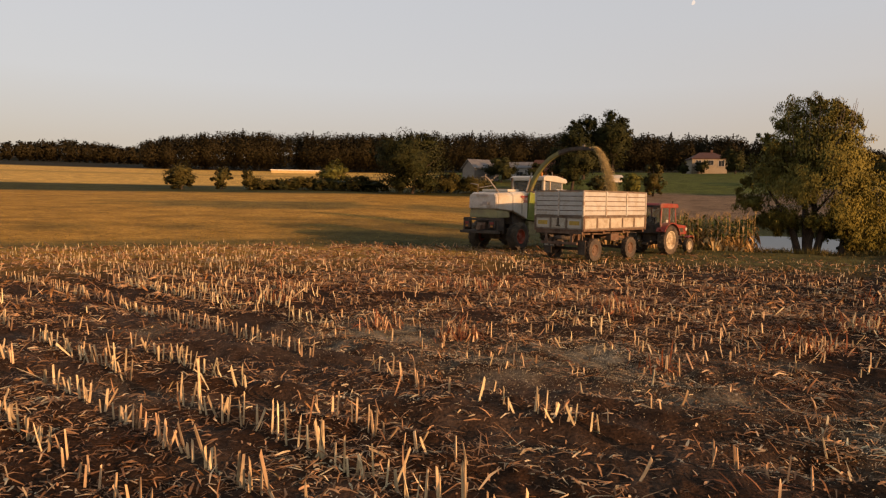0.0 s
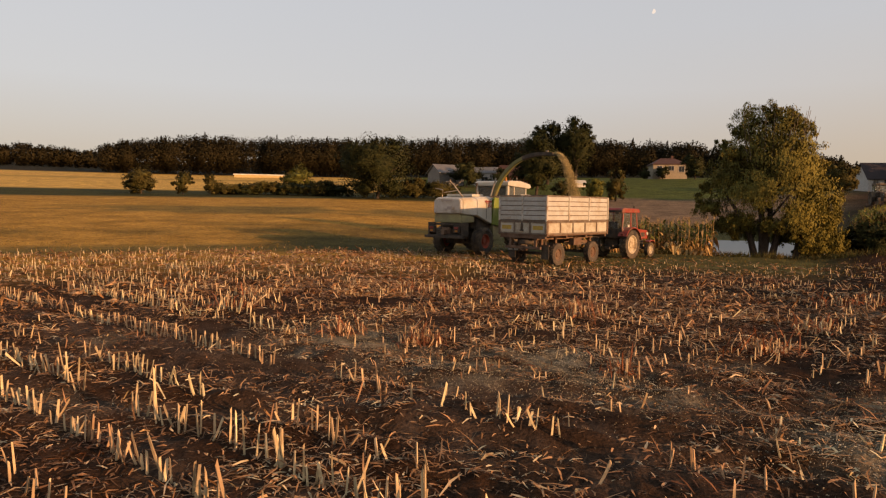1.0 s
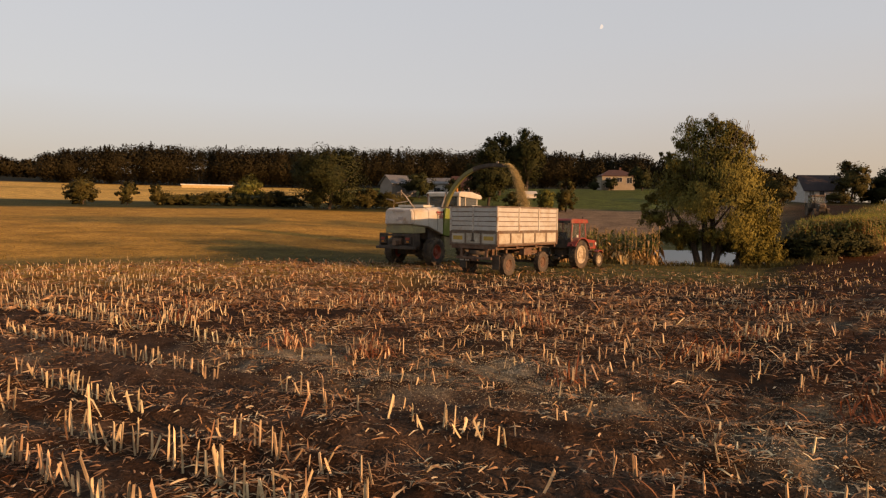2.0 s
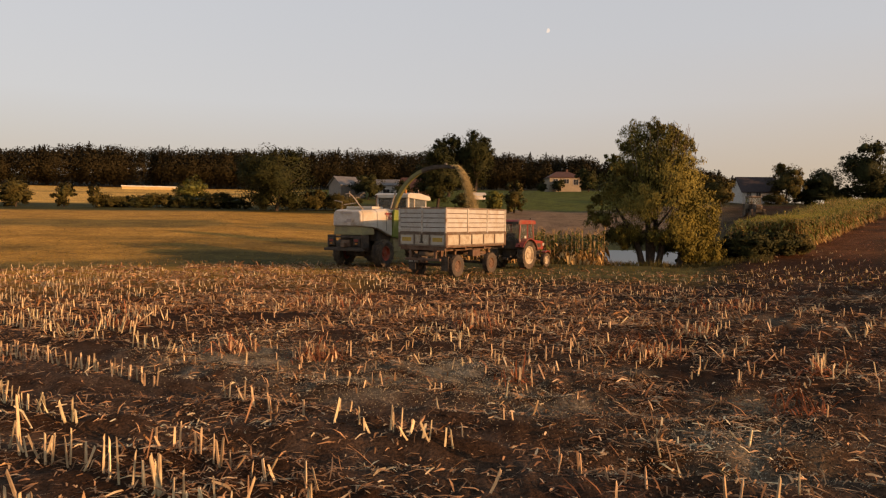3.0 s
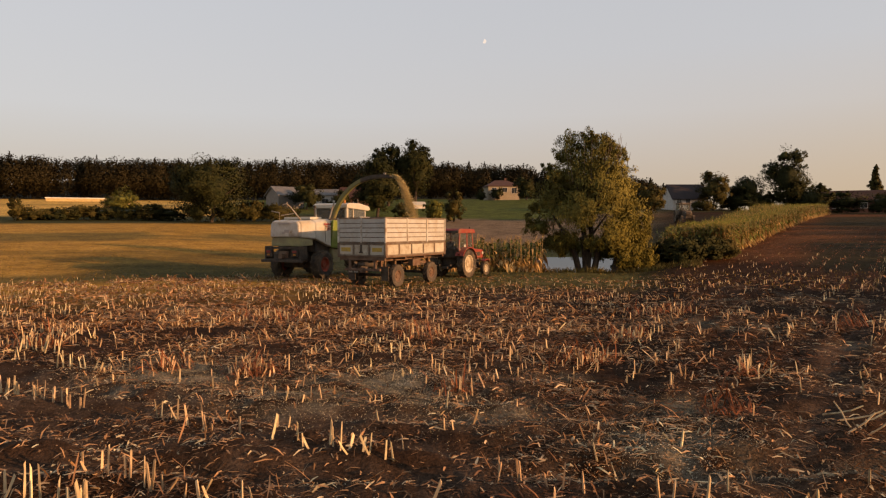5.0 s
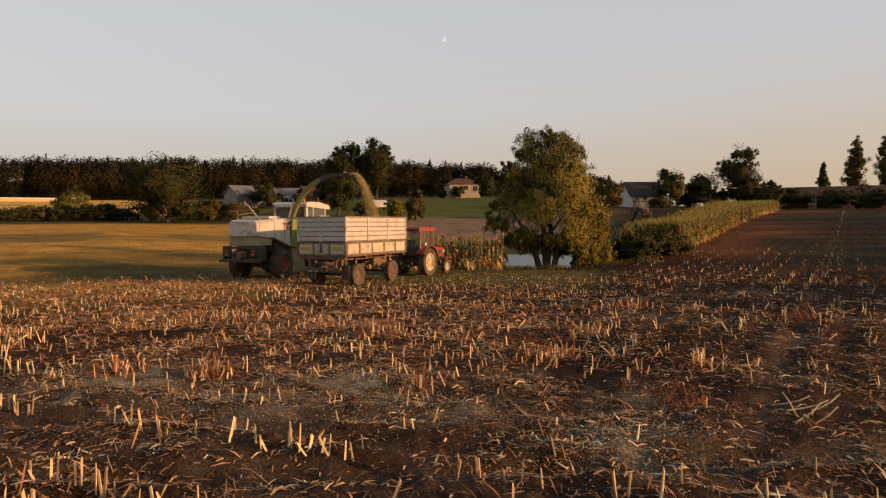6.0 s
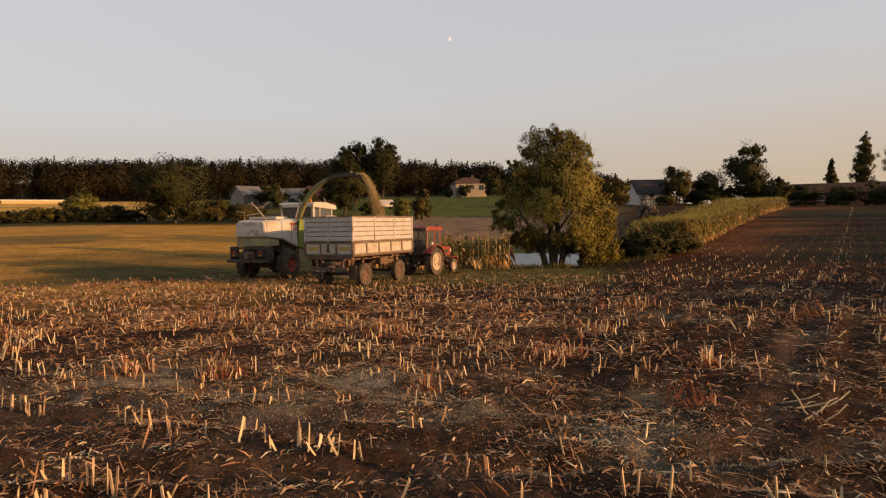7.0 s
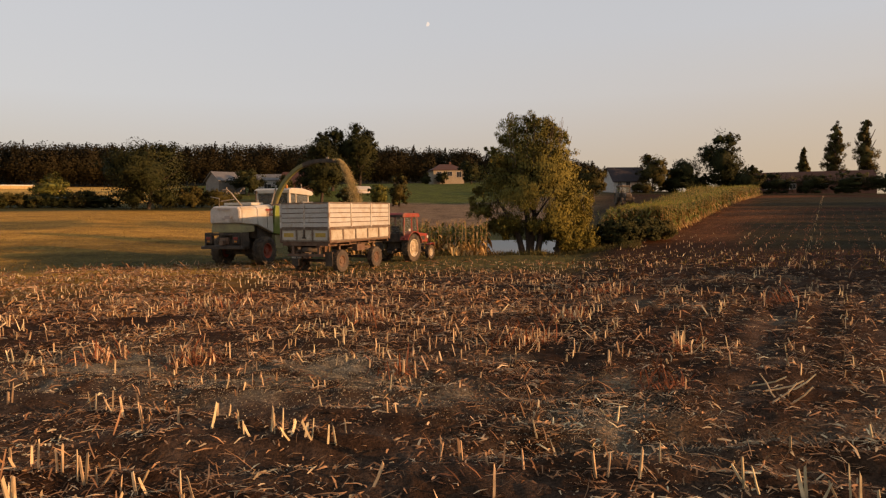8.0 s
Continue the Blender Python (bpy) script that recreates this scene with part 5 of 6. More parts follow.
def tractor(name, x, y, heading, label, red, rim, tyre, scale=1.0):
    t = new(name)
    t.matrix_world = stand(x, y, heading, -0.02) @ Matrix.Scale(scale, 4)
    tagged(t, label, "tractor")
    for s in (-1, 1):
        wheel(t, s * 0.74, 0.0, 0.68, 0.38, rim, s, tyre, 0.62, 18, "large pale cream rim")
        wheel(t, s * 0.66, 2.05, 0.36, 0.22, rim, s, tyre, 0.55, 14, "pale cream front rim")
        arc = [(math.cos(a) * 0.80, 0.68 + math.sin(a) * 0.80) for a in np.linspace(radians(15), radians(150), 9)]
        arc += [(math.cos(a) * 0.76, 0.68 + math.sin(a) * 0.76) for a in np.linspace(radians(150), radians(15), 9)]
        part("fender", extruded(arc, s * 0.50, s * 0.95), red, t, "rounded rear fender")
        part("front_fender", extruded([(1.80, 0.76), (1.95, 0.83), (2.2, 0.83), (2.4, 0.70), (2.4, 0.66), (2.2, 0.79), (1.96, 0.79), (1.82, 0.72)], s * 0.54, s * 0.80), red, t, "small front fender")
        part("step", boxes(((0.3, 0.3, 0.04), (s * 0.6, 0.95, 0.45)), ((0.04, 0.04, 0.4), (s * 0.5, 0.95, 0.62))), BLACK_P, t)
    part("rear_housing", boxes(((0.7, 0.9, 0.55), (0, 0.1, 0.75)), ((1.1, 0.25, 0.25), (0, 0, 0.68)), ((0.3, 0.5, 0.12), (0, -0.55, 0.5)), ((0.08, 0.7, 0.08), (0.3, -0.5, 0.62)), ((0.08, 0.7, 0.08), (-0.3, -0.5, 0.62)), bevel=0.02), BLACK_P, t, "dark gearbox, hitch and lift arms")
    part("engine", boxes(((0.5, 1.4, 0.5), (0, 1.55, 0.72)), ((1.1, 0.14, 0.12), (0, 2.05, 0.42)), bevel=0.02), BLACK_P, t, "dark engine block and front axle")
    bm = extruded([(0.88, 0.95), (2.50, 0.85), (2.56, 1.10), (2.50, 1.28), (0.88, 1.42)], -0.31, 0.31, 0.03)
    hood = part("bonnet", bm, red, t, "sun-lit red bonnet")
    part("grille", boxes(((0.46, 0.03, 0.30), (0, 2.56, 1.05)), bevel=0.008), BLACK_P, hood, "dark front grille")
    each("side_vent", [((0.02, 0.6, 0.20), (0.318, 1.9, 1.08)), ((0.02, 0.6, 0.20), (-0.318, 1.9, 1.08))], BLACK_P, hood, "dark side vents")
    for s in (-1, 1):
        part("headlamp", lathe([(0.0, 0.005), (0.0, 0.08), (s * 0.02, 0.08), (s * 0.02, 0.005)], "X", (s * 0.33, 2.42, 1.12), 14), PALE, hood, "round headlamp")
    # cab
    cab = part("cab_body", boxes(((1.30, 0.06, 0.40), (0, -0.52, 1.18)), ((0.06, 1.35, 0.36), (0.62, 0.22, 1.12)), ((0.06, 1.35, 0.36), (-0.62, 0.22, 1.12)), ((1.2, 0.06, 0.5), (0, 0.88, 1.18)), ((1.15, 1.3, 0.06), (0, 0.2, 0.96)), bevel=0.01), BLACK_P, t, "dark lower cab shell")
    bm = bmesh.new()
    for s in (-1, 1):
        for p0, p1 in (((s * 0.62, -0.52, 1.3), (s * 0.60, -0.42, 2.15)), ((s * 0.63, 0.25, 1.3), (s * 0.61, 0.25, 2.15)), ((s * 0.62, 0.9, 1.3), (s * 0.60, 0.78, 2.15))):
            tube([p0, p1], 0.04, 6, bm)
        tube([(s * 0.62, -0.52, 1.36), (s * 0.62, 0.9, 1.36)], 0.035, 6, bm)
    part("cab_post", bm, red, cab, "painted cab posts")
    each("cab_glass", [((1.12, 0.02, 0.74), (0, -0.47, 1.75)), ((0.02, 1.24, 0.74), (0.612, 0.2, 1.75)), ((0.02, 1.24, 0.74), (-0.612, 0.2, 1.75)), ((1.12, 0.02, 0.74), (0, 0.83, 1.75))], GLASS_L, cab, "dusty cab windows")
    part("paper", boxes(((0.012, 0.16, 0.14), (0.630, 0.05, 1.52))), PALE, cab, "white notice in the side window")
    roof = part("roof", extruded([(-0.62, 2.14), (0.98, 2.14), (1.0, 2.22), (0.9, 2.33), (-0.5, 2.36), (-0.62, 2.28)], -0.68, 0.68, 0.025), red, cab, "red cab roof with rounded edges")
    part("roof_edge", boxes(((1.30, 0.05, 0.10), (0, -0.635, 2.20)), ((0.18, 0.06, 0.08), (0.45, -0.67, 2.12)), ((0.18, 0.06, 0.08), (-0.45, -0.67, 2.12)), bevel=0.008), BLACK_P, roof, "dark rear roof edge with work lamps")
    part("seat", boxes(((0.5, 0.45, 0.12), (0, 0.0, 1.25)), ((0.45, 0.10, 0.45), (0, -0.22, 1.5)), bevel=0.03), BLACK_P, cab, "dark driver's seat")
    bm = tube([(0.36, 1.0, 1.3), (0.36, 1.0, 2.45)], 0.035)
    tube([(0.36, 1.0, 1.55), (0.36, 1.0, 2.0)], 0.055, bm=bm)
    part("exhaust", bm, BLACK_P, t, "dark upright exhaust pipe")
    for s in (-1, 1):
        part("tail_lamp", boxes(((0.14, 0.03, 0.08), (s * 0.75, -0.74, 1.15)), bevel=0.008), LAMP_RED, t, "red tail lamp")
    return t


harvester()
trailer()
tractor("farm_tractor", 9.80, 31.73, 47, "small red farm tractor with cream wheels towing the trailer", RED_P, CREAM_RIM, RUBBER)
DULL = worn("dusty_brown_paint", (0.12, 0.085, 0.05), (0.09, 0.065, 0.045), 2, 30, 0.7, bump=0.05, dirt=DUST)
px_, py_ = far_pt(35.4, 96)
tractor("farm_tractor", px_, py_, 200, "distant dusty brown tractor driving along the standing maize", DULL, DULL, RUBBER, 1.1)


def maize_heap():
    """Chopped maize lying in the trailer, and the stream that falls onto it."""
    m = stand(5.28, 27.50, 45, -0.02)
    bm = bmesh.new()
    n = 24
    grid = [[bm.verts.new(((i / n - 0.5) * 2.18, -1.0 + j / n * 4.6, 1.95 + 0.55 * math.exp(-((j / n - 0.5) * 3) ** 2 - ((i / n - 0.5) * 2.2) ** 2) + 0.06 * noise.noise((i * 0.7, j * 0.7, 2)))) for j in range(n + 1)] for i in range(n + 1)]
    for i in range(n):
        for j in range(n):
            bm.faces.new((grid[i][j], grid[i + 1][j], grid[i + 1][j + 1], grid[i][j + 1]))
    heap = part("chopped_maize_heap", bm, FRESH, None)
    heap.matrix_world = m
    tagged(heap, "heap of freshly chopped maize filling the trailer", "maize heap")
    rng = np.random.default_rng(3)
    start = stand(2.68, 32.80, 40.5) @ Vector((4.40, 0.9, 4.66))
    end = m @ Vector((0.30, 2.5, 2.4))
    k = 14000
    t = rng.uniform(0, 1, k) ** 0.8
    drop = start.z - end.z
    p = np.stack([start.x + (end.x - start.x) * t, start.y + (end.y - start.y) * t, start.z + 0.25 * t * (1 - t) * 4 * 0.6 - drop * t ** 1.7], 1)
    p += rng.normal(size=(k, 3)) * (0.035 + 0.11 * t ** 1.4)[:, None] * np.array([1, 1, 0.8])
    v, f = leaf_quads(rng, p, 0.036, 0.026)
    ob = soup("chopped_maize_stream", v, f, FRESH)
    tagged(ob, "arc of chopped maize blown from the spout into the trailer", "maize stream", kind="stuff")


maize_heap()

# ---- buildings ----
PLASTER = worn("cream_plaster", (0.30, 0.25, 0.18), (0.25, 0.21, 0.15), 0.8, 12, 0.9, bump=0.1)
WHITEWASH = worn("white_plaster", (0.52, 0.49, 0.45), (0.44, 0.41, 0.37), 0.8, 12, 0.9, bump=0.1)
SHEET = worn("grey_sheet_metal", (0.19, 0.18, 0.165), (0.15, 0.14, 0.13), 0.8, 12, 0.5, 0.3, bump=0.1)
TILE = worn("red_roof_tiles", (0.085, 0.036, 0.024), (0.065, 0.03, 0.022), 0.8, 8, 0.85, bump=0.3)
BARN_TILE = worn("old_barn_tiles", (0.045, 0.017, 0.012), (0.032, 0.015, 0.011), 0.8, 8, 0.9, bump=0.3)
DARK_ROOF = worn("dark_roof_tiles", (0.030, 0.022, 0.022), (0.045, 0.03, 0.028), 0.8, 8, 0.8, bump=0.3)
BRICK = worn("dull_brick", (0.12, 0.06, 0.04), (0.09, 0.045, 0.035), 0.8, 10, 0.9, bump=0.2)
PANE = glass("window_pane", (0.03, 0.035, 0.04), 0.0)


def house(name, az, d, w, dep, eave, ridge, turn, wall_m, roof_m, label, hip=0.0, windows=(), over=0.35, chimney=False, sink=0.3):
    """A house whose front (local -y) turns to bearing az + 180 + turn. windows: (x, z, w, h) on the front."""
    x, y = far_pt(az, d)
    h = new(name)
    h.matrix_world = pose(x, y, ground(x, y) - sink, 0, 0, -az + turn)
    tagged(h, label, "house" if name == "house" else "barn")
    t = 0.3
    walls = part("wall", boxes(((w, t, eave), (0, -dep / 2 + t / 2, eave / 2)), ((w, t, eave), (0, dep / 2 - t / 2, eave / 2)), ((t, dep - 2 * t, eave), (-w / 2 + t / 2, 0, eave / 2)), ((t, dep - 2 * t, eave), (w / 2 - t / 2, 0, eave / 2))), wall_m, h)
    if not hip:
        for s in (-1, 1):
            bm = bmesh.new()
            a = [bm.verts.new((s * (w / 2 - k), yy, zz)) for k in (0.0, t) for yy, zz in ((-dep / 2, eave), (dep / 2, eave), (0, ridge - 0.1))]
            bm.faces.new(a[:3])
            bm.faces.new(a[3:][::-1])
            for i, j in ((0, 1), (1, 2), (2, 0)):
                bm.faces.new((a[i], a[j], a[3 + j], a[3 + i]))
            bmesh.ops.recalc_face_normals(bm, faces=bm.faces)
            part("gable", bm, wall_m, h)
    bm = bmesh.new()
    rise = (ridge - eave) / (dep / 2)
    low = eave - over * rise
    X, Y = w / 2 + over, dep / 2 + over
    base = [(-X, -Y, low), (X, -Y, low), (X, Y, low), (-X, Y, low)]
    top = [(-X + hip, 0, ridge), (X - hip, 0, ridge)]
    lo = [bm.verts.new(p) for p in base] + [bm.verts.new(p) for p in top]
    hi = [bm.verts.new((p[0], p[1], p[2] + 0.16)) for p in base + top]
    for q in (lo, hi):
        bm.faces.new((q[0], q[1], q[5], q[4]))
        bm.faces.new((q[2], q[3], q[4], q[5]))
        if hip:
            bm.faces.new((q[1], q[2], q[5]))
            bm.faces.new((q[3], q[0], q[4]))
    ring = [0, 1, 2, 3] if hip else [0, 1, 5, 2, 3, 4]
    for k in range(len(ring)):
        i, j = ring[k], ring[(k + 1) % len(ring)]
        bm.faces.new((lo[i], lo[j], hi[j], hi[i]))
    bmesh.ops.recalc_face_normals(bm, faces=bm.faces)
    roof = part("roof", bm, roof_m, h)
    if chimney:
        part("chimney", boxes(((0.6, 0.6, 1.4), (w * 0.15, 0.3, ridge + 0.2))), BRICK, roof, "brick chimney")
    for wx, wz, ww, wh in windows:
        win = part("window", boxes(((ww + 0.16, 0.10, wh + 0.16), (wx, -dep / 2 - 0.02, wz))), WHITEWASH, h, "white window frame")
        each("pane", [((ww / 2 - 0.04, 0.04, wh), (wx - ww / 4, -dep / 2 - 0.06, wz)), ((ww / 2 - 0.04, 0.04, wh), (wx + ww / 4, -dep / 2 - 0.06, wz))], PANE, win, "dark glass pane")
        part("sill", boxes(((ww + 0.3, 0.2, 0.06), (wx, -dep / 2 - 0.08, wz - wh / 2 - 0.1))), SHEET, win)
    return h


house("house", 20.9, 214, 9.6, 9.0, 4.4, 6.2, 12, PLASTER, TILE, "cream two-storey house with a red hipped roof on the hill", hip=3.2, windows=((-3.0, 3.2, 1.5, 1.3), (0.3, 3.2, 1.5, 1.3), (3.2, 3.0, 1.6, 1.6), (-3.0, 1.3, 1.4, 1.2)), chimney=True)
house("house", 35.5, 150, 7.2, 6.5, 2.5, 5.3, 22, WHITEWASH, DARK_ROOF, "white farmhouse with a steep dark roof beside trees", windows=((-2.4, 1.7, 0.9, 1.0), (-0.6, 1.7, 0.9, 1.0)))
house("shed", 3.1, 172, 7.0, 6.0, 3.4, 5.4, 30, SHEET, SHEET, "pale grey sheet-metal shed among trees")
house("shed", 6.3, 178, 6.5, 5.0, 3.2, 4.6, -10, WHITEWASH, SHEET, "low white shed with grey roof", windows=((0.5, 1.6, 1.6, 1.0),))
house("house", 8.7, 172, 6.5, 6.0, 2.6, 5.2, -15, BRICK, TILE, "small house with a dull red tiled roof", windows=((-1.2, 1.5, 1.0, 1.1), (1.2, 1.5, 1.0, 1.1)))
house("shed", 14.0, 164, 2.8, 2.4, 1.1, 1.75, 20, WHITEWASH, PALE, "tiny shed with a pale roof beside the meadow")
house("barn", 48.4, 172, 26, 9, 2.8, 5.0, 10, BRICK, BARN_TILE, "long brick barn with a dull red roof behind hedges", windows=((-8, 1.8, 1.2, 1.0), (-3, 1.8, 1.2, 1.0), (3, 1.8, 1.2, 1.0), (8, 1.8, 1.2, 1.0)))


def bale_stack():
    straw = worn("baled_straw", (0.55, 0.42, 0.20), (0.42, 0.30, 0.13), 2, 20, 0.95, bump=0.6)
    sheet = worn("pale_cover_sheet", (0.66, 0.60, 0.48), (0.55, 0.48, 0.36), 0.7, 6, 0.7, bump=0.2)
    first = None
    x0, y0 = far_pt(-12.1, 262)
    along = Vector((math.cos(radians(-11)), -math.sin(radians(-11)), 0))
    for k in range(8):
        p = Vector((x0, y0, 0)) + along * (k - 3.5) * 2.25
        m = pose(p.x, p.y, ground(p.x, p.y) - 0.1, 0, 0, 11)
        if first is None:
            bm = box(bmesh.new(), (2.2, 1.2, 1.3), (0, 0, 0.65), 0.08)
            first = part("straw_bale", bm, straw)
            first.matrix_world = m
            tagged(first, "pale yellow big square straw bale in a long row", "bale", "straw bales")
        else:
            copy_thing(first, m)
    bm = bmesh.new()
    n = 40
    rows = []
    for k in range(n + 1):
        u = (k / n - 0.5) * 18.4
        rows.append([bm.verts.new((u, v, z + 0.05 * noise.noise((u, v, 0)))) for v, z in ((-0.75, 1.0), (-0.62, 1.32), (0, 1.40), (0.62, 1.32), (0.75, 1.0))])
    for k in range(n):
        for j in range(4):
            bm.faces.new((rows[k][j], rows[k + 1][j], rows[k + 1][j + 1], rows[k][j + 1]))
    cover_ob = part("cover_sheet", bm, sheet)
    cover_ob.matrix_world = pose(x0, y0, ground(x0, y0) - 0.1, 0, 0, 11)
    tagged(cover_ob, "pale plastic sheet drawn over the row of straw bales", "cover sheet")


bale_stack()


def moon():
    m = bpy.data.materials.new("moonlight")
    m.use_nodes = True
    n = m.node_tree.nodes
    n.clear()
    out, e = n.new("ShaderNodeOutputMaterial"), n.new("ShaderNodeEmission")
    e.inputs["Color"].default_value, e.inputs["Strength"].default_value = (1.0, 0.98, 0.95, 1), 0.42
    m.node_tree.links.new(e.outputs["Emission"], out.inputs["Surface"])
    bm = bmesh.new()
    bmesh.ops.create_uvsphere(bm, u_segments=32, v_segments=20, radius=9)
    c = Vector((965.6, 2730.0, 786.0))
    # only the sunlit lune is bright enough to show
    lit = Vector((0.85, -0.4, -0.35)).normalized()
    bmesh.ops.bisect_plane(bm, geom=bm.verts[:] + bm.edges[:] + bm.faces[:], plane_co=lit * -2, plane_no=lit, clear_inner=True)
    ob = part("moon", bm, m)
    ob.location = c
    tagged(ob, "small pale gibbous moon in the evening sky", "moon", kind="structure")


moon()

# ---- pond ----
def pond():
    water = mat("pond_water", (0.05, 0.055, 0.05), 0.32, 0.0, 0.8)
    n, l = water.node_tree.nodes, water.node_tree.links
    t, b = n.new("ShaderNodeTexNoise"), n.new("ShaderNodeBump")
    t.inputs["Scale"].default_value, b.inputs["Strength"].default_value, b.inputs["Distance"].default_value = 1.8, 0.7, 0.05
    l.new(t.outputs["Fac"], b.inputs["Height"])
    l.new(b.outputs["Normal"], n["Principled BSDF"].inputs["Normal"])
    bm = bmesh.new()
    rim = []
    for k in range(48):
        a = k * math.tau / 48
        p = polar(27 + 6.5 * math.cos(a), 52 + 11 * math.sin(a), -0.42)
        rim.append(bm.verts.new(p))
    bm.faces.new(rim)
    bmesh.ops.recalc_face_normals(bm, faces=bm.faces)
    ob = part("water", bm, water)
    tagged(ob, "still pond that mirrors the pale evening sky", "water", kind="structure")


pond()

# ---- standing maize ----
def maize(name, label, plants, high, seed, leaves=8, dry=0.5, width=0.055, withered=0.45):
    """Maize plants at given places: a stem, arching leaves and a tassel each, in one mesh."""
    rng = np.random.default_rng(seed)
    V, F, I = [], [], []
    base = 0
    z0 = heights(plants[:, 0], plants[:, 1])
    for (x, y), z in zip(plants, z0):
        h = high * rng.uniform(0.82, 1.12)
        lean = rng.normal(size=2) * 0.06
        r = 0.014
        is_dry = rng.uniform() < dry
        for a in (0, math.tau / 3, 2 * math.tau / 3):
            V += [(x + r * math.cos(a), y + r * math.sin(a), z - 0.05), (x + lean[0] * h + 0.5 * r * math.cos(a), y + lean[1] * h + 0.5 * r * math.sin(a), z + h)]
        F += [(base, base + 2, base + 3, base + 1), (base + 2, base + 4, base + 5, base + 3), (base + 4, base, base + 1, base + 5)]
        I += [1] * 3
        base += 6
        for k in range(leaves):
            u = (k + rng.uniform(0, 0.8)) / leaves
            a = rng.uniform(0, math.tau)
            c, s = math.cos(a), math.sin(a)
            L = rng.uniform(0.35, 0.7) * min(1, high / 1.7)
            w = width * rng.uniform(0.7, 1.2)
            zz = z + h * (0.12 + 0.85 * u)
            sx, sy = x + lean[0] * h * u, y + lean[1] * h * u
            sag = rng.uniform(0.4, 1.2) if u < 0.5 else rng.uniform(-0.3, 0.6)
            for q, (t, wd) in enumerate(((0, 0.6), (0.4, 1.0), (0.75, 0.7), (1.0, 0.08))):
                px, py = sx + c * L * t * 0.8, sy + s * L * t * 0.8
                pz = zz + L * (0.55 * t - (0.5 + sag) * t * t)
                V += [(px - s * w * wd, py + c * w * wd, pz), (px + s * w * wd, py - c * w * wd, pz)]
                if q:
                    F.append((base + 2 * q - 2, base + 2 * q - 1, base + 2 * q + 1, base + 2 * q))
                    I.append(1 if (is_dry and u < 0.75) or u < withered else 0)
            base += 8
        for k in range(3):
            a = rng.uniform(0, math.tau)
            tip = (x + lean[0] * h + 0.12 * math.cos(a), y + lean[1] * h + 0.12 * math.sin(a), z + h + 0.2)
            V += [(x + lean[0] * h - 0.008, y + lean[1] * h, z + h - 0.05), (x + lean[0] * h + 0.008, y + lean[1] * h, z + h - 0.05), tip]
            F.append((base, base + 1, base + 2))
            I.append(0 if withered < 0.3 else 1)
            base += 3
    ob = soup(name, V, F, (MAIZE_LEAF, MAIZE_DRY), indices=I)
    return tagged(ob, label, "maize", kind="stuff")


rng = np.random.default_rng(50)
spots = []
for row in range(6):
    for az in np.arange(11.0, 24.6, 0.24):
        d = 37.6 + row * 0.72 + 0.25 * math.sin(az * 0.7) + rng.normal() * 0.12
        p = polar(az + rng.normal() * 0.05, d)
        if not (row < 2 and az < 15 and rng.uniform() < 0.4):
            spots.append((p.x, p.y))
maize("standing_maize", "strip of ripe standing maize with green tops and dry lower leaves", np.array(spots), 1.75, 51, 10, 0.25, 0.06, 0.36)
# the larger block beyond the pond: its sunny edge runs from near the willow to the far corner
a0, a1 = polar(38.6, 48), polar(45.4, 136)
spots = []
for k in range(3500):
    u = rng.uniform() ** 1.5
    back = rng.uniform() ** 2 * (3 + 7 * u)
    p = a0.lerp(a1, u) + Vector((-0.62, 0.78, 0)) * back
    spots.append((p.x + rng.normal() * 0.2, p.y + rng.normal() * 0.2))
# its blunt near end, above the pond's bank
b0 = polar(33.9, 47.5)
for k in range(480):
    p = b0.lerp(a0, rng.uniform()) + polar(36, rng.uniform() ** 1.5 * 7)
    spots.append((p.x, p.y))
maize("standing_maize", "long block of standing maize, golden along its sunny edge", np.array(spots), 1.75, 52, 8, 0.2, 0.05, 0.24)

# rank growth on the pond's bank
for k, (az, d, h, w, lf) in enumerate(((33.6, 42, 1.3, 2.8, DARK_LEAF), (35.2, 41, 1.4, 3.2, DARK_LEAF), (36.8, 42, 1.4, 3.2, DARK_LEAF), (38.2, 43, 1.2, 2.8, OLIVE_LEAF), (22.9, 40, 1.0, 1.6, OLIVE_LEAF), (31.6, 40.5, 1.2, 2.0, DARK_LEAF))):
    x, y = far_pt(az, d)
    tree("bank_bush", x, y, h, w, lf, "dark rank bush on the pond's bank", "bush", 90 + k, 7000, 0.14, low=0.0)

# ---- stubble and straw ----
def in_view(p, slack=0.0):
    az = np.degrees(np.arctan2(p[:, 0], p[:, 1]))
    return (az > -38 - slack) & (az < 58 + slack)


def row_points(direction, spacing, step, lo, hi, reach, rng, wobble=0.06):
    """Places along straight rows that run along a bearing."""
    c, s = math.cos(radians(direction)), math.sin(radians(direction))
    out = []
    for k in range(int(lo / spacing), int(hi / spacing) + 1):
        u = np.arange(-reach, reach, step)
        u = u + rng.normal(size=u.size) * step * 0.45
        off = k * spacing - 0.25 + rng.normal(size=u.size) * wobble
        out.append(np.stack([s * u + c * off, c * u - s * off], 1))
    return np.concatenate(out)


def zone_left(p):
    """True in the part whose rows run to the far left."""
    return (p[:, 0] < 0.6 - 0.35 * (p[:, 1] - 5) + 0.5 * np.sin(p[:, 1])) | (p[:, 0] * 0.669 + p[:, 1] * 0.743 < 6.05)


def value_noise(p, scale, seed):
    return np.array([noise.noise((x * scale, y * scale, seed)) for x, y in p])


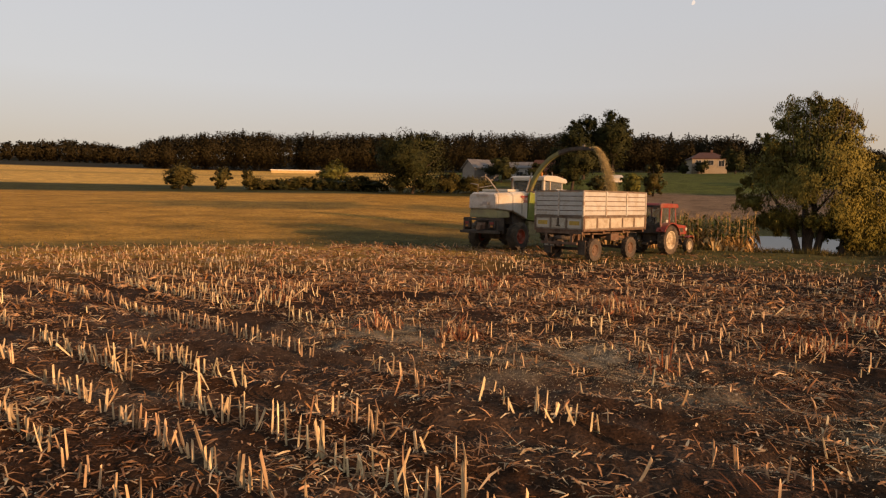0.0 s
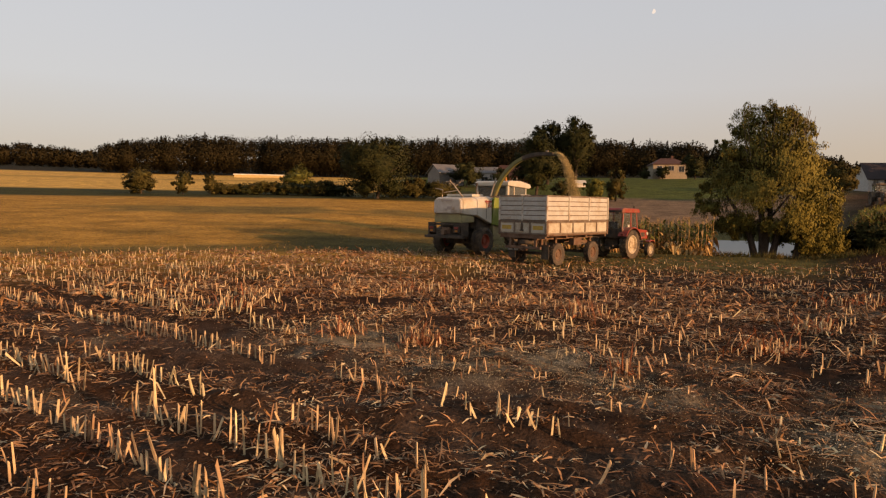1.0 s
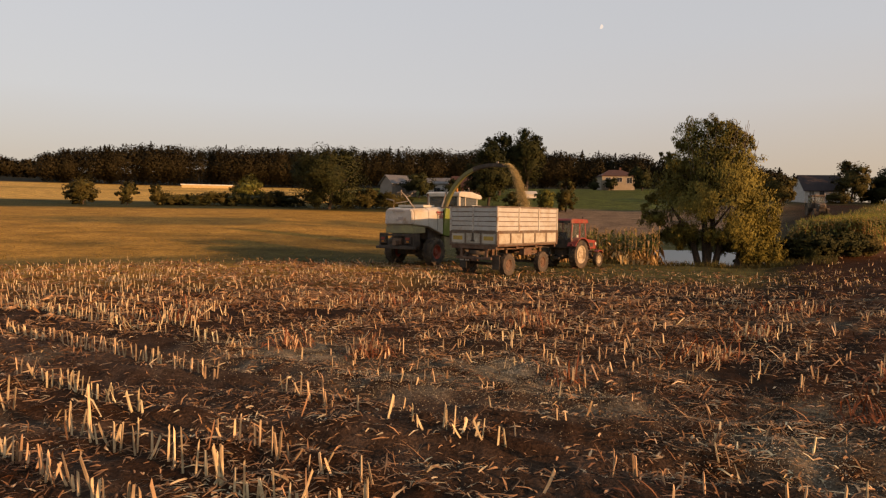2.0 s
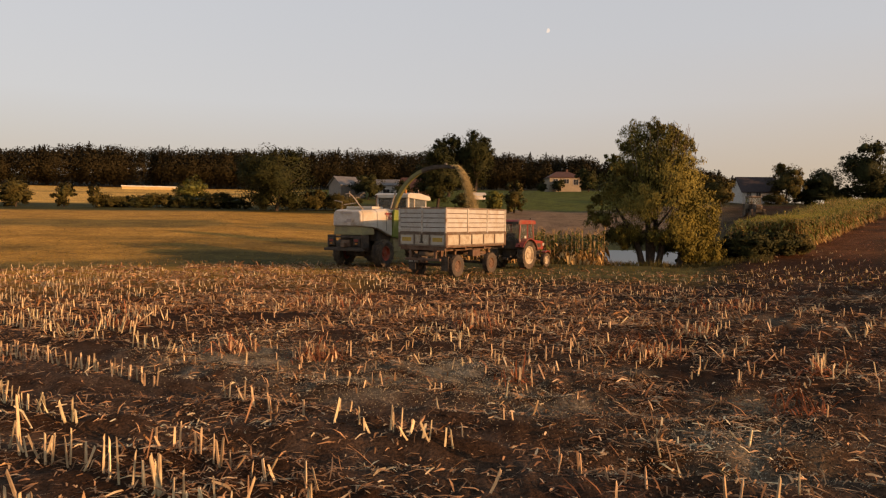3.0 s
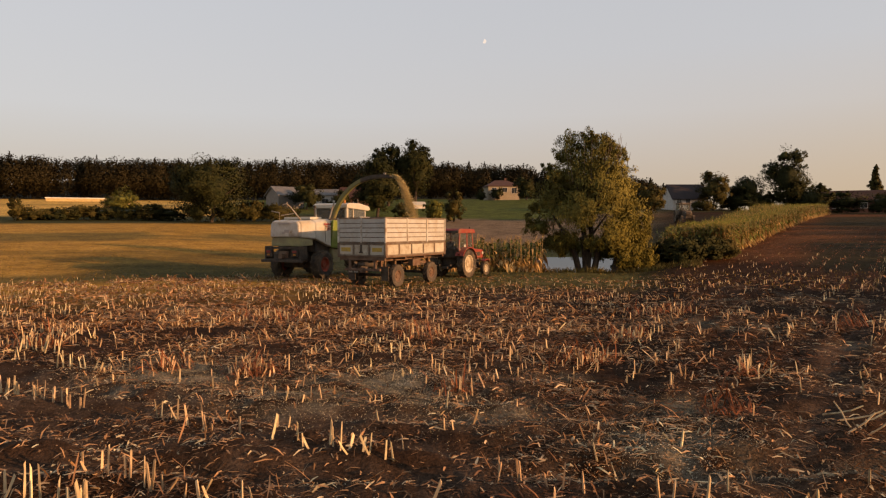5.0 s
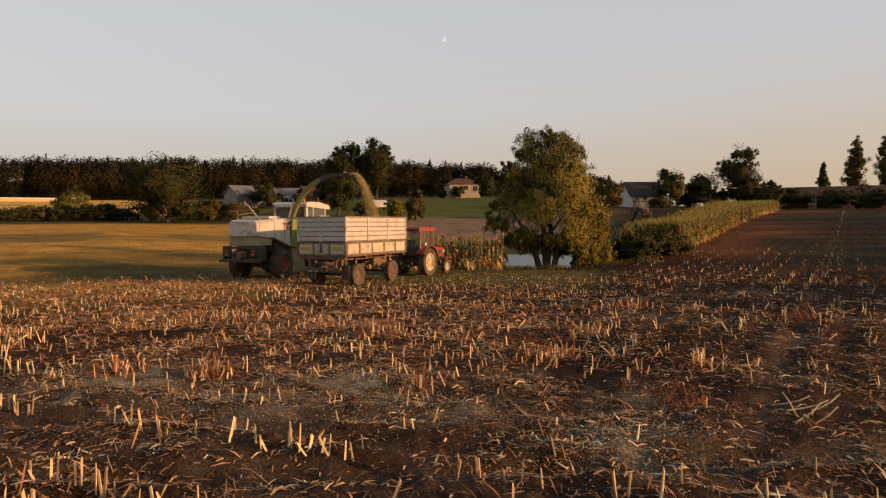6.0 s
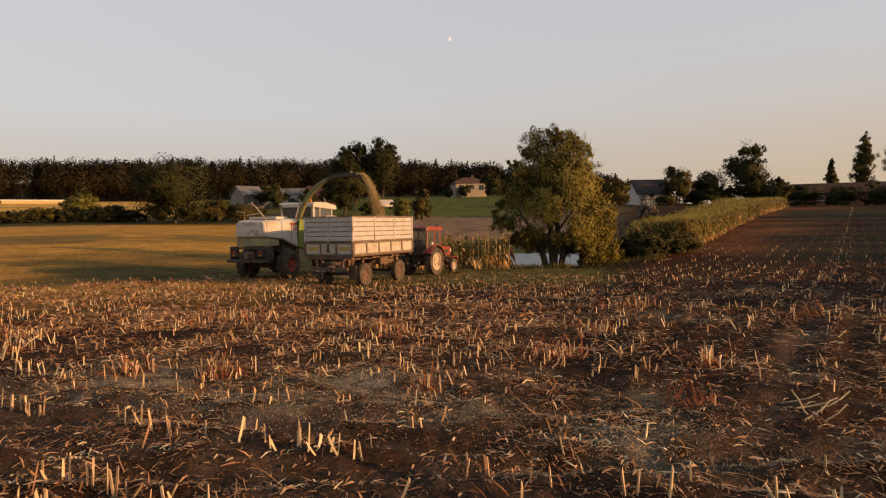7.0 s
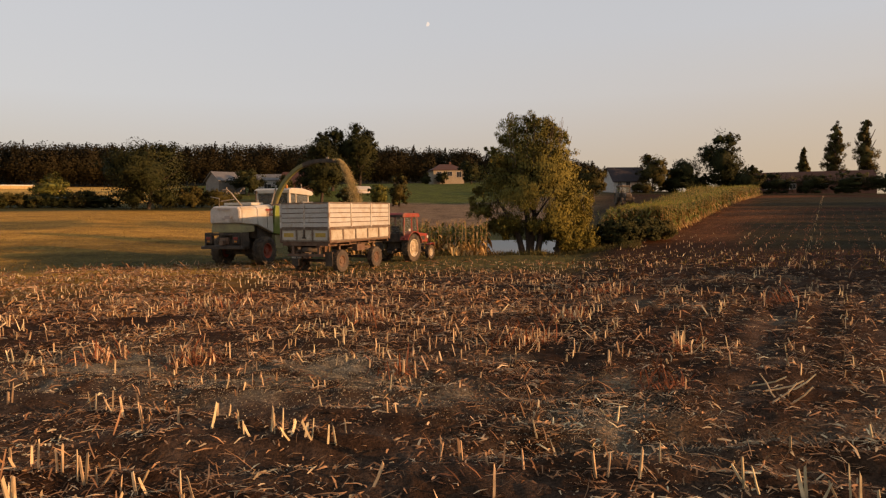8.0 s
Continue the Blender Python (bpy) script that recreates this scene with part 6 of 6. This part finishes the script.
# ragged clumps that the cutter left: x, y, spread, stalks
CLUMPS = [(0.26, 10.9, 0.45, 26), (5.6, 10.4, 0.55, 28), (10.5, 15.3, 0.9, 40), (5.7, 6.75, 0.30, 12), (-1.1, 11.6, 0.4, 16), (2.9, 8.9, 0.3, 10), (3.6, 13.6, 0.6, 26), (7.6, 12.2, 0.5, 22), (-3.6, 14.6, 0.7, 26), (0.9, 17.5, 0.9, 34), (7.2, 8.4, 0.35, 12), (12.6, 11.6, 0.5, 18)]


def stubble():
    rng = np.random.default_rng(60)
    a = row_points(-48, 0.75, 0.085, -4, 34, 36, rng, 0.03)
    a = a[zone_left(a)]
    b = row_points(50, 0.75, 0.155, -44, 34, 48, rng, 0.10)
    b = b[~zone_left(b)]
    # a ragged clump of tall stalks that the cutter missed
    c = rng.normal(size=(13, 2)) * (0.40, 0.2) + (5.9, 6.05)
    c = np.concatenate([c] + [rng.normal(size=(count, 2)) * r * (0.5, 0.35) + (x, y) for x, y, r, count in CLUMPS])
    p = np.concatenate([a, b, c])
    left = np.concatenate([np.ones(len(a), bool), np.zeros(len(b) + len(c), bool)])
    ragged = np.arange(len(p)) >= len(a) + len(b)
    d = np.hypot(p[:, 0], p[:, 1])
    keep = in_view(p) & (d > 3.2) & (d < np.where(p[:, 0] > 0.7 * p[:, 1], 46, np.where(p[:, 0] > 0.2 * p[:, 1], 30, 33)) + rng.normal(size=len(d)))
    p, left, d, ragged = p[keep], left[keep], d[keep], ragged[keep]
    dens = value_noise(p, 0.55, 4.0)
    # each row of the far-left part has its own thick and thin stretches
    across, along = p[:, 0] * 0.669 + p[:, 1] * 0.743, p[:, 1] * 0.669 - p[:, 0] * 0.743
    row = np.round((across + 0.25) / 0.75)
    thick = value_noise(np.stack([along, row * 7.3], 1), 0.42, 12.0)
    chance = np.where(left, 0.66 + thick * 1.5, 0.52 + dens * 1.1)
    dense = (np.abs(row - 5) < 0.5) & (((along > 3.7) & (along < 4.95)) | ((along > 5.4) & (along < 6.5)) | ((along > 8.6) & (along < 12)))
    dense |= (np.abs(row - 8) < 0.5) & (along > 8.5) & (along < 16)
    chance = np.where(left & dense, 0.95, chance)
    chance *= np.where(left, np.interp(d, (14, 22, 33), (1.0, 0.7, 0.22)), np.interp(d, (15, 28, 46), (1.0, 0.7, 0.25)) * np.interp(np.degrees(np.arctan2(p[:, 0], p[:, 1])), (20, 38, 58), (1.0, 0.62, 0.4)))
    keep = rng.uniform(size=len(p)) < chance
    keep |= ragged
    for nx, ny, c, w, _ in RUTS:
        keep &= np.abs(p[:, 0] * nx + p[:, 1] * ny - c) > w * 0.8
    p, left, d, ragged = p[keep], left[keep], d[keep], ragged[keep]
    n = len(p)
    z = heights(p[:, 0], p[:, 1]) + np.array([relief(x, y, q) for (x, y), q in zip(p, d)])
    h = np.where(left, rng.uniform(0.12, 0.26, n), rng.uniform(0.06, 0.19, n)) * np.interp(d, (14, 30), (1.0, 0.7))
    tall = rng.uniform(size=n) < 0.05
    h = np.where(tall, h * 1.45, h)
    row = p[:, 0] * 0.669 + p[:, 1] * 0.743
    h = np.where(ragged, h * 1.45, h)
    h = np.where(left & (np.abs(row - 3.5) < 0.16) & (d < 9.5), h * 1.35, h)
    lean = rng.normal(size=(n, 2)) * np.where(rng.uniform(size=n) < np.where(left, 0.10, 0.32), 0.55, 0.13)[:, None]
    r = rng.uniform(0.008, 0.0135, n)
    V = np.zeros((n, 8, 3))
    for k in range(4):
        ang = k * math.pi / 2 + rng.uniform(0, 1.5, n)
        V[:, k, 0], V[:, k, 1], V[:, k, 2] = p[:, 0] + np.cos(ang) * r * 1.15, p[:, 1] + np.sin(ang) * r * 1.15, z - 0.03
        slant = h + rng.uniform(-0.02, 0.02, n)
        V[:, 4 + k, 0], V[:, 4 + k, 1], V[:, 4 + k, 2] = p[:, 0] + np.cos(ang) * r * 0.85 + lean[:, 0] * h, p[:, 1] + np.sin(ang) * r * 0.85 + lean[:, 1] * h, z + slant
    quad = np.array([[0, 1, 5, 4], [1, 2, 6, 5], [2, 3, 7, 6], [3, 0, 4, 7], [4, 5, 6, 7]])
    order = np.argsort(d)
    single, rest = order[:290], order[290:]
    m = len(rest)
    ob = soup("maize_stubble", V[rest].reshape(-1, 3), ((np.arange(m) * 8)[:, None, None] + quad[None]).reshape(-1, 4), STALK)
    tagged(ob, "rows of short cut maize stalks, pale cream and reddish brown", "stubble", kind="stuff")
    near = new("stubble_rows")
    tagged(near, "cut maize stalks standing in rows, pale cream with slanted tops", "stubble")
    shapes = []
    for k in range(14):
        w = V[single[k * 20]] - np.array([*p[single[k * 20]], z[single[k * 20]]])
        w = np.concatenate([w, w[4:]])
        w[4:8] = w[:4] * 0.5 + w[8:] * 0.5
        w[4:8, :2] *= (1.12, 1.12)
        me = bpy.data.meshes.new("stalk")
        me.from_pydata([tuple(v) for v in w], [], [tuple(f) for f in np.concatenate([quad[:4], quad + 4])])
        me.materials.append(STALK_ONE)
        shapes.append((me, h[single[k * 20]]))
    for i, k in enumerate(single):
        me, hh = shapes[i % 14]
        ob = new("stalk", me)
        ob.parent = near
        s = float(h[k] / hh)
        ob.matrix_local = Matrix.Translation((p[k, 0], p[k, 1], z[k])) @ Matrix.Rotation(rng.uniform(0, 6.28), 4, "Z") @ Matrix.Diagonal((1, 1, s, 1))
    return p, z, h, d


STALK_ONE = STALK.copy()
STALK_ONE.name = "maize_stalk"
_n = STALK_ONE.node_tree
_info = _n.nodes.new("ShaderNodeObjectInfo")
for _link in list(_n.links):
    if _link.from_socket.name == "Random Per Island":
        _n.links.new(_info.outputs["Random"], _link.to_socket)
stalk_at, stalk_z, stalk_h, stalk_d = stubble()


def strips(p, z, length, width, arch, tilt, rng, bearing=None):
    """Bent straw strips: three quads each, lying on or leaning over the ground."""
    n = len(p)
    a = rng.uniform(0, math.tau, n) if bearing is None else bearing
    c, s = np.cos(a), np.sin(a)
    V = np.zeros((n, 8, 3))
    twist = rng.normal(size=n) * 0.13
    for q, t in enumerate((-0.5, -0.17, 0.17, 0.5)):
        w = width * (0.55, 1.0, 0.95, 0.25)[q]
        bend = twist * (t * t - 0.1) * length
        cx, cy = p[:, 0] + c * length * t - s * bend, p[:, 1] + s * length * t + c * bend
        cz = z + arch * (1 - 4 * t * t) + tilt * (t + 0.5) * length + 0.008
        roll = rng.normal(size=n) * 0.5
        for k, sd in enumerate((-1, 1)):
            V[:, q * 2 + k, 0], V[:, q * 2 + k, 1], V[:, q * 2 + k, 2] = cx - s * w * sd, cy + c * w * sd, cz + w * sd * roll + 0.5 * w * np.abs(roll)
    base = (np.arange(n) * 8)[:, None, None]
    quad = np.array([[0, 1, 3, 2], [2, 3, 5, 4], [4, 5, 7, 6]])[None]
    return V.reshape(-1, 3), (base + quad).reshape(-1, 4)


def scraps(p, z, length, width, tilt, rng):
    """Flat torn pieces of leaf and stalk, slightly bent at the middle: two quads each."""
    n = len(p)
    a = rng.uniform(0, math.tau, n)
    V = np.zeros((n, 6, 3))
    kink, roll = rng.normal(size=n) * 0.35, rng.normal(size=n) * 0.35
    lift = rng.uniform(0, 0.12, n) * length
    for q, t in enumerate((-0.5, rng.uniform(-0.2, 0.2, n), 0.5)):
        b = a + (kink if q == 2 else 0)
        w = width * ((0.6, 1.0, 0.45)[q] + rng.uniform(-0.2, 0.2, n))
        c, s = np.cos(b), np.sin(b)
        cx, cy = p[:, 0] + c * length * t, p[:, 1] + s * length * t
        cz = z + tilt * (t + 0.5) * length + 0.006 + (lift if q == 1 else 0)
        for k, sd in enumerate((-1, 1)):
            V[:, q * 2 + k, 0], V[:, q * 2 + k, 1], V[:, q * 2 + k, 2] = cx - s * w * sd, cy + c * w * sd, cz + w * sd * roll + w * np.abs(roll)
    f = (np.arange(n) * 6)[:, None, None] + np.array([[0, 1, 3, 2], [2, 3, 5, 4]])[None]
    return V.reshape(-1, 3), f.reshape(-1, 4)


def litter(name, label, n, dmin, dmax, len0, len1, wid, arch, lift, material, seed, power=0.6, patch=0.5):
    rng = np.random.default_rng(seed)
    d = dmin + (dmax - dmin) * rng.uniform(size=n) ** power
    az = np.radians(rng.uniform(-38, 58, n))
    p = np.stack([np.sin(az) * d, np.cos(az) * d], 1)
    w = value_noise(p, 0.8, 6.0) + 0.6 * value_noise(p, 0.25, 8.0)
    keep = rng.uniform(size=n) < (0.62 if patch < 1 else 0.25) + w * patch * 2
    keep &= ~zone_left(p) | (rng.uniform(size=n) < 0.6)
    keep &= rng.uniform(size=n) < np.interp(np.degrees(az), (-38, 18, 36, 58), (1.0, 1.0, 0.62, 0.26)) ** np.clip((d - 5) / 9, 0.25, 1)
    keep &= (d < 21) | (np.degrees(az) < 10) | (rng.uniform(size=n) < np.interp(d, (21, 27), (1.0, 0.25)))
    keep &= d > 3.3
    if material is not CHAFF:
        # spilt maize lies over most of the straw in its patches
        spilt = sum(np.exp(-((p[:, 0] - x) ** 2 + (p[:, 1] - y) ** 2) / (0.7 * r) ** 2) for x, y, r in CHAFF_SPOTS)
        keep &= rng.uniform(size=n) > spilt * 0.7
        keep &= rng.uniform(size=n) > bareness(p[:, 0], p[:, 1]) * 0.25
    p, d = p[keep], d[keep]
    z = heights(p[:, 0], p[:, 1]) + np.array([relief(x, y, q) for (x, y), q in zip(p, d)])
    n = len(p)
    L = rng.uniform(len0, len1, n)
    tilt = np.where(rng.uniform(size=n) < lift, rng.uniform(0.15, 0.9, n), rng.normal(size=n) * 0.03)
    if arch:
        v, f = strips(p, z, L, wid * rng.uniform(0.5, 1.4, n), arch * rng.uniform(0, 1, n) ** 2, tilt, rng)
    else:
        v, f = scraps(p, z, L * rng.uniform(0.4, 1.0, n), wid * rng.uniform(0.5, 1.5, n), tilt, rng)
    return tagged(soup(name, v, f, material), label, "straw", kind="stuff")


litter("maize_straw", "bent dry maize leaves and husks strewn over the soil", 150000, 2.0, 20, 0.05, 0.27, 0.0068, 0.0, 0.12, LITTER, 61)
litter("maize_straw", "short dry straw pieces strewn over the far stubble", 36000, 14, 33, 0.12, 0.42, 0.018, 0.05, 0.12, LITTER, 62, 0.7)
litter("pale_straw", "pale broken stalk pieces lying on the soil", 44000, 2.0, 32, 0.07, 0.27, 0.0085, 0.0, 0.10, STALK, 63)
litter("chopped_maize", "pale chopped maize flakes spilt in patches on the soil", 30000, 3.3, 17, 0.012, 0.035, 0.006, 0.0, 0.0, CHAFF, 64, 0.75, 1.5)


def husks():
    """Torn sheaths and leaves that hang from the cut stalks."""
    rng = np.random.default_rng(66)
    near = np.where((stalk_d < 20) & (rng.uniform(size=len(stalk_d)) < np.where(zone_left(stalk_at), 0.35, 0.75)))[0]
    near = np.repeat(near, 2)
    p = stalk_at[near] + rng.normal(size=(len(near), 2)) * 0.05
    v, f = strips(p, stalk_z[near], rng.uniform(0.08, 0.22, len(near)), rng.uniform(0.004, 0.009, len(near)), rng.uniform(0.0, 0.05, len(near)), rng.uniform(-0.1, 0.7, len(near)), rng)
    tagged(soup("maize_husks", v, f, LITTER), "torn brown leaf sheaths round the cut stalks", "straw", kind="stuff")


husks()


def far_stubble():
    """Thin short stubble and grass tufts of the pale field beyond."""
    rng = np.random.default_rng(67)
    n = 10000
    d = 26 + 65 * rng.uniform(size=n) ** 1.3
    az = np.radians(rng.uniform(-38, 58, n))
    keep = (np.degrees(az) < 9) | (d < 36.5)
    d, az = d[keep], az[keep]
    n = len(d)
    x, y = np.sin(az) * d, np.cos(az) * d
    z = heights(x, y)
    h = rng.uniform(0.05, 0.16, n)
    c = np.stack([x, y, z + h * 0.4], 1)
    v, f = leaf_quads(rng, c, 0.13, 0.03, -0.8)
    tagged(soup("grass_stubble", v, f, STRAW_GRASS), "thin golden stubble and grass tufts of the far field", "grass", kind="stuff")


STRAW_GRASS = leaf_mat("golden_grass", (0.22, 0.14, 0.036), (0.12, 0.09, 0.022))
far_stubble()


def bank_grass():
    """Rank grass and reeds along the pond's near bank."""
    rng = np.random.default_rng(70)
    n = 7000
    az, d = rng.uniform(19, 37, n), 37.5 + rng.uniform(0, 1, n) ** 1.5 * 5
    x, y = np.sin(np.radians(az)) * d, np.cos(np.radians(az)) * d
    tuft = value_noise(np.stack([x, y], 1), 0.9, 3.0)
    keep = rng.uniform(size=n) < 0.45 + tuft * 1.2
    x, y, d, tuft = x[keep], y[keep], d[keep], tuft[keep]
    n = len(x)
    h = rng.uniform(0.12, 0.40, n) * (1 + np.clip(tuft, -0.5, 1) * 1.2)
    c = np.stack([x, y, heights(x, y) + h * 0.4], 1)
    v, f = leaf_quads(rng, c, 0.45, 0.03, -0.6)
    tagged(soup("bank_grass", v, f, (BANK_GRASS,)), "rank brown-green grass and reeds on the pond's bank", "grass", kind="stuff")


BANK_GRASS = leaf_mat("bank_grass_blades", (0.07, 0.07, 0.02), (0.14, 0.10, 0.035))
bank_grass()


def spilt_flakes():
    """Loose flakes where chopped maize was spilt."""
    rng = np.random.default_rng(71)
    p = np.concatenate([rng.normal(size=(int(3200 * r), 2)) * r * 0.75 + (x, y) for x, y, r in CHAFF_SPOTS])
    d = np.hypot(p[:, 0], p[:, 1])
    z = heights(p[:, 0], p[:, 1]) + np.array([relief(x, y, q) for (x, y), q in zip(p, d)])
    v, f = leaf_quads(rng, np.column_stack([p, z + 0.006]), 0.016, 0.011)
    tagged(soup("chopped_maize", v, f, CHAFF), "pale flakes of chopped maize spilt on the soil", "maize", kind="stuff")


def row_residue():
    """Straw left in lines along the rows of the shaded ploughland."""
    rng = np.random.default_rng(72)
    p = row_points(50, 0.75, 0.16, -70, 10, 90, rng, 0.10)
    d, az = np.hypot(p[:, 0], p[:, 1]), np.degrees(np.arctan2(p[:, 0], p[:, 1]))
    keep = (d > 27) & (d < 80) & (az > 36.5) & (az < 58) & (rng.uniform(size=len(p)) < 0.45 + 0.5 * value_noise(p, 0.12, 2.0))
    # nothing lies inside the standing maize
    keep &= (p[:, 0] - 27) * 0.78 - (p[:, 1] - 33.5) * 0.62 > 1.5
    p = p[keep]
    n = len(p)
    bearing = radians(40) + rng.normal(size=n) * 0.25
    v, f = strips(p, heights(p[:, 0], p[:, 1]), rng.uniform(0.12, 0.45, n), rng.uniform(0.006, 0.016, n), rng.uniform(0, 0.05, n), rng.normal(size=n) * 0.05, rng, bearing)
    tagged(soup("row_straw", v, f, RUSSET), "straw lying in lines along the old maize rows", "straw", kind="stuff")


def missed_row():
    """One line of taller pale stalks left standing along the ploughland."""
    rng = np.random.default_rng(75)
    n = 130
    u = 26 + 100 * rng.uniform(size=n) ** 1.2
    off = -0.66 + rng.normal(size=n) * 0.07
    x, y = 0.766 * u + 0.643 * off, 0.643 * u - 0.766 * off
    h = rng.uniform(0.15, 0.5, n)
    v, f = leaf_quads(rng, np.stack([x, y, heights(x, y) + h * 0.25], 1), 0.26, 0.022, -1.2)
    tagged(soup("missed_row", v, f, STALK), "thin line of pale stalks left standing across the ploughland", "stubble", kind="stuff")


spilt_flakes()
row_residue()
missed_row()


def clump_husks():
    """Rust-brown torn husks in tussocks round the ragged clumps."""
    rng = np.random.default_rng(74)
    p = np.concatenate([rng.normal(size=(count * 4, 2)) * r * (0.55, 0.4) + (x, y) for x, y, r, count in CLUMPS])
    n = len(p)
    v, f = strips(p, heights(p[:, 0], p[:, 1]), rng.uniform(0.10, 0.32, n), rng.uniform(0.005, 0.011, n), rng.uniform(0, 0.07, n), np.where(rng.uniform(size=n) < 0.5, rng.uniform(0.2, 1.6, n), rng.uniform(-0.05, 0.1, n)), rng)
    tagged(soup("clump_husks", v, f, RUSSET), "rust-brown torn husks round ragged clumps of stalks", "straw", kind="stuff")


clump_husks()


def fallen_stalks():
    """Long pale stalks lying across one another beside the ragged clump."""
    rng = np.random.default_rng(73)
    for k in range(6):
        x, y = 6.1 + rng.normal() * 0.22 + 0.55, 5.75 + rng.normal() * 0.2
        bm = tube([(-0.2, 0, 0.02), (-0.06, 0.01, 0.05), (0.08, -0.01, 0.10), (0.2, 0.02, 0.16)], 0.011, 6, None, 0.008)
        ob = part("fallen_stalk", bm, STALK_ONE)
        ob.matrix_world = pose(x, y, ground(x, y), 0, rng.uniform(-25, 5), rng.uniform(-60, 80))
        tagged(ob, "long pale maize stalk fallen across the stubble", "stalk", "fallen stalks")


fallen_stalks()
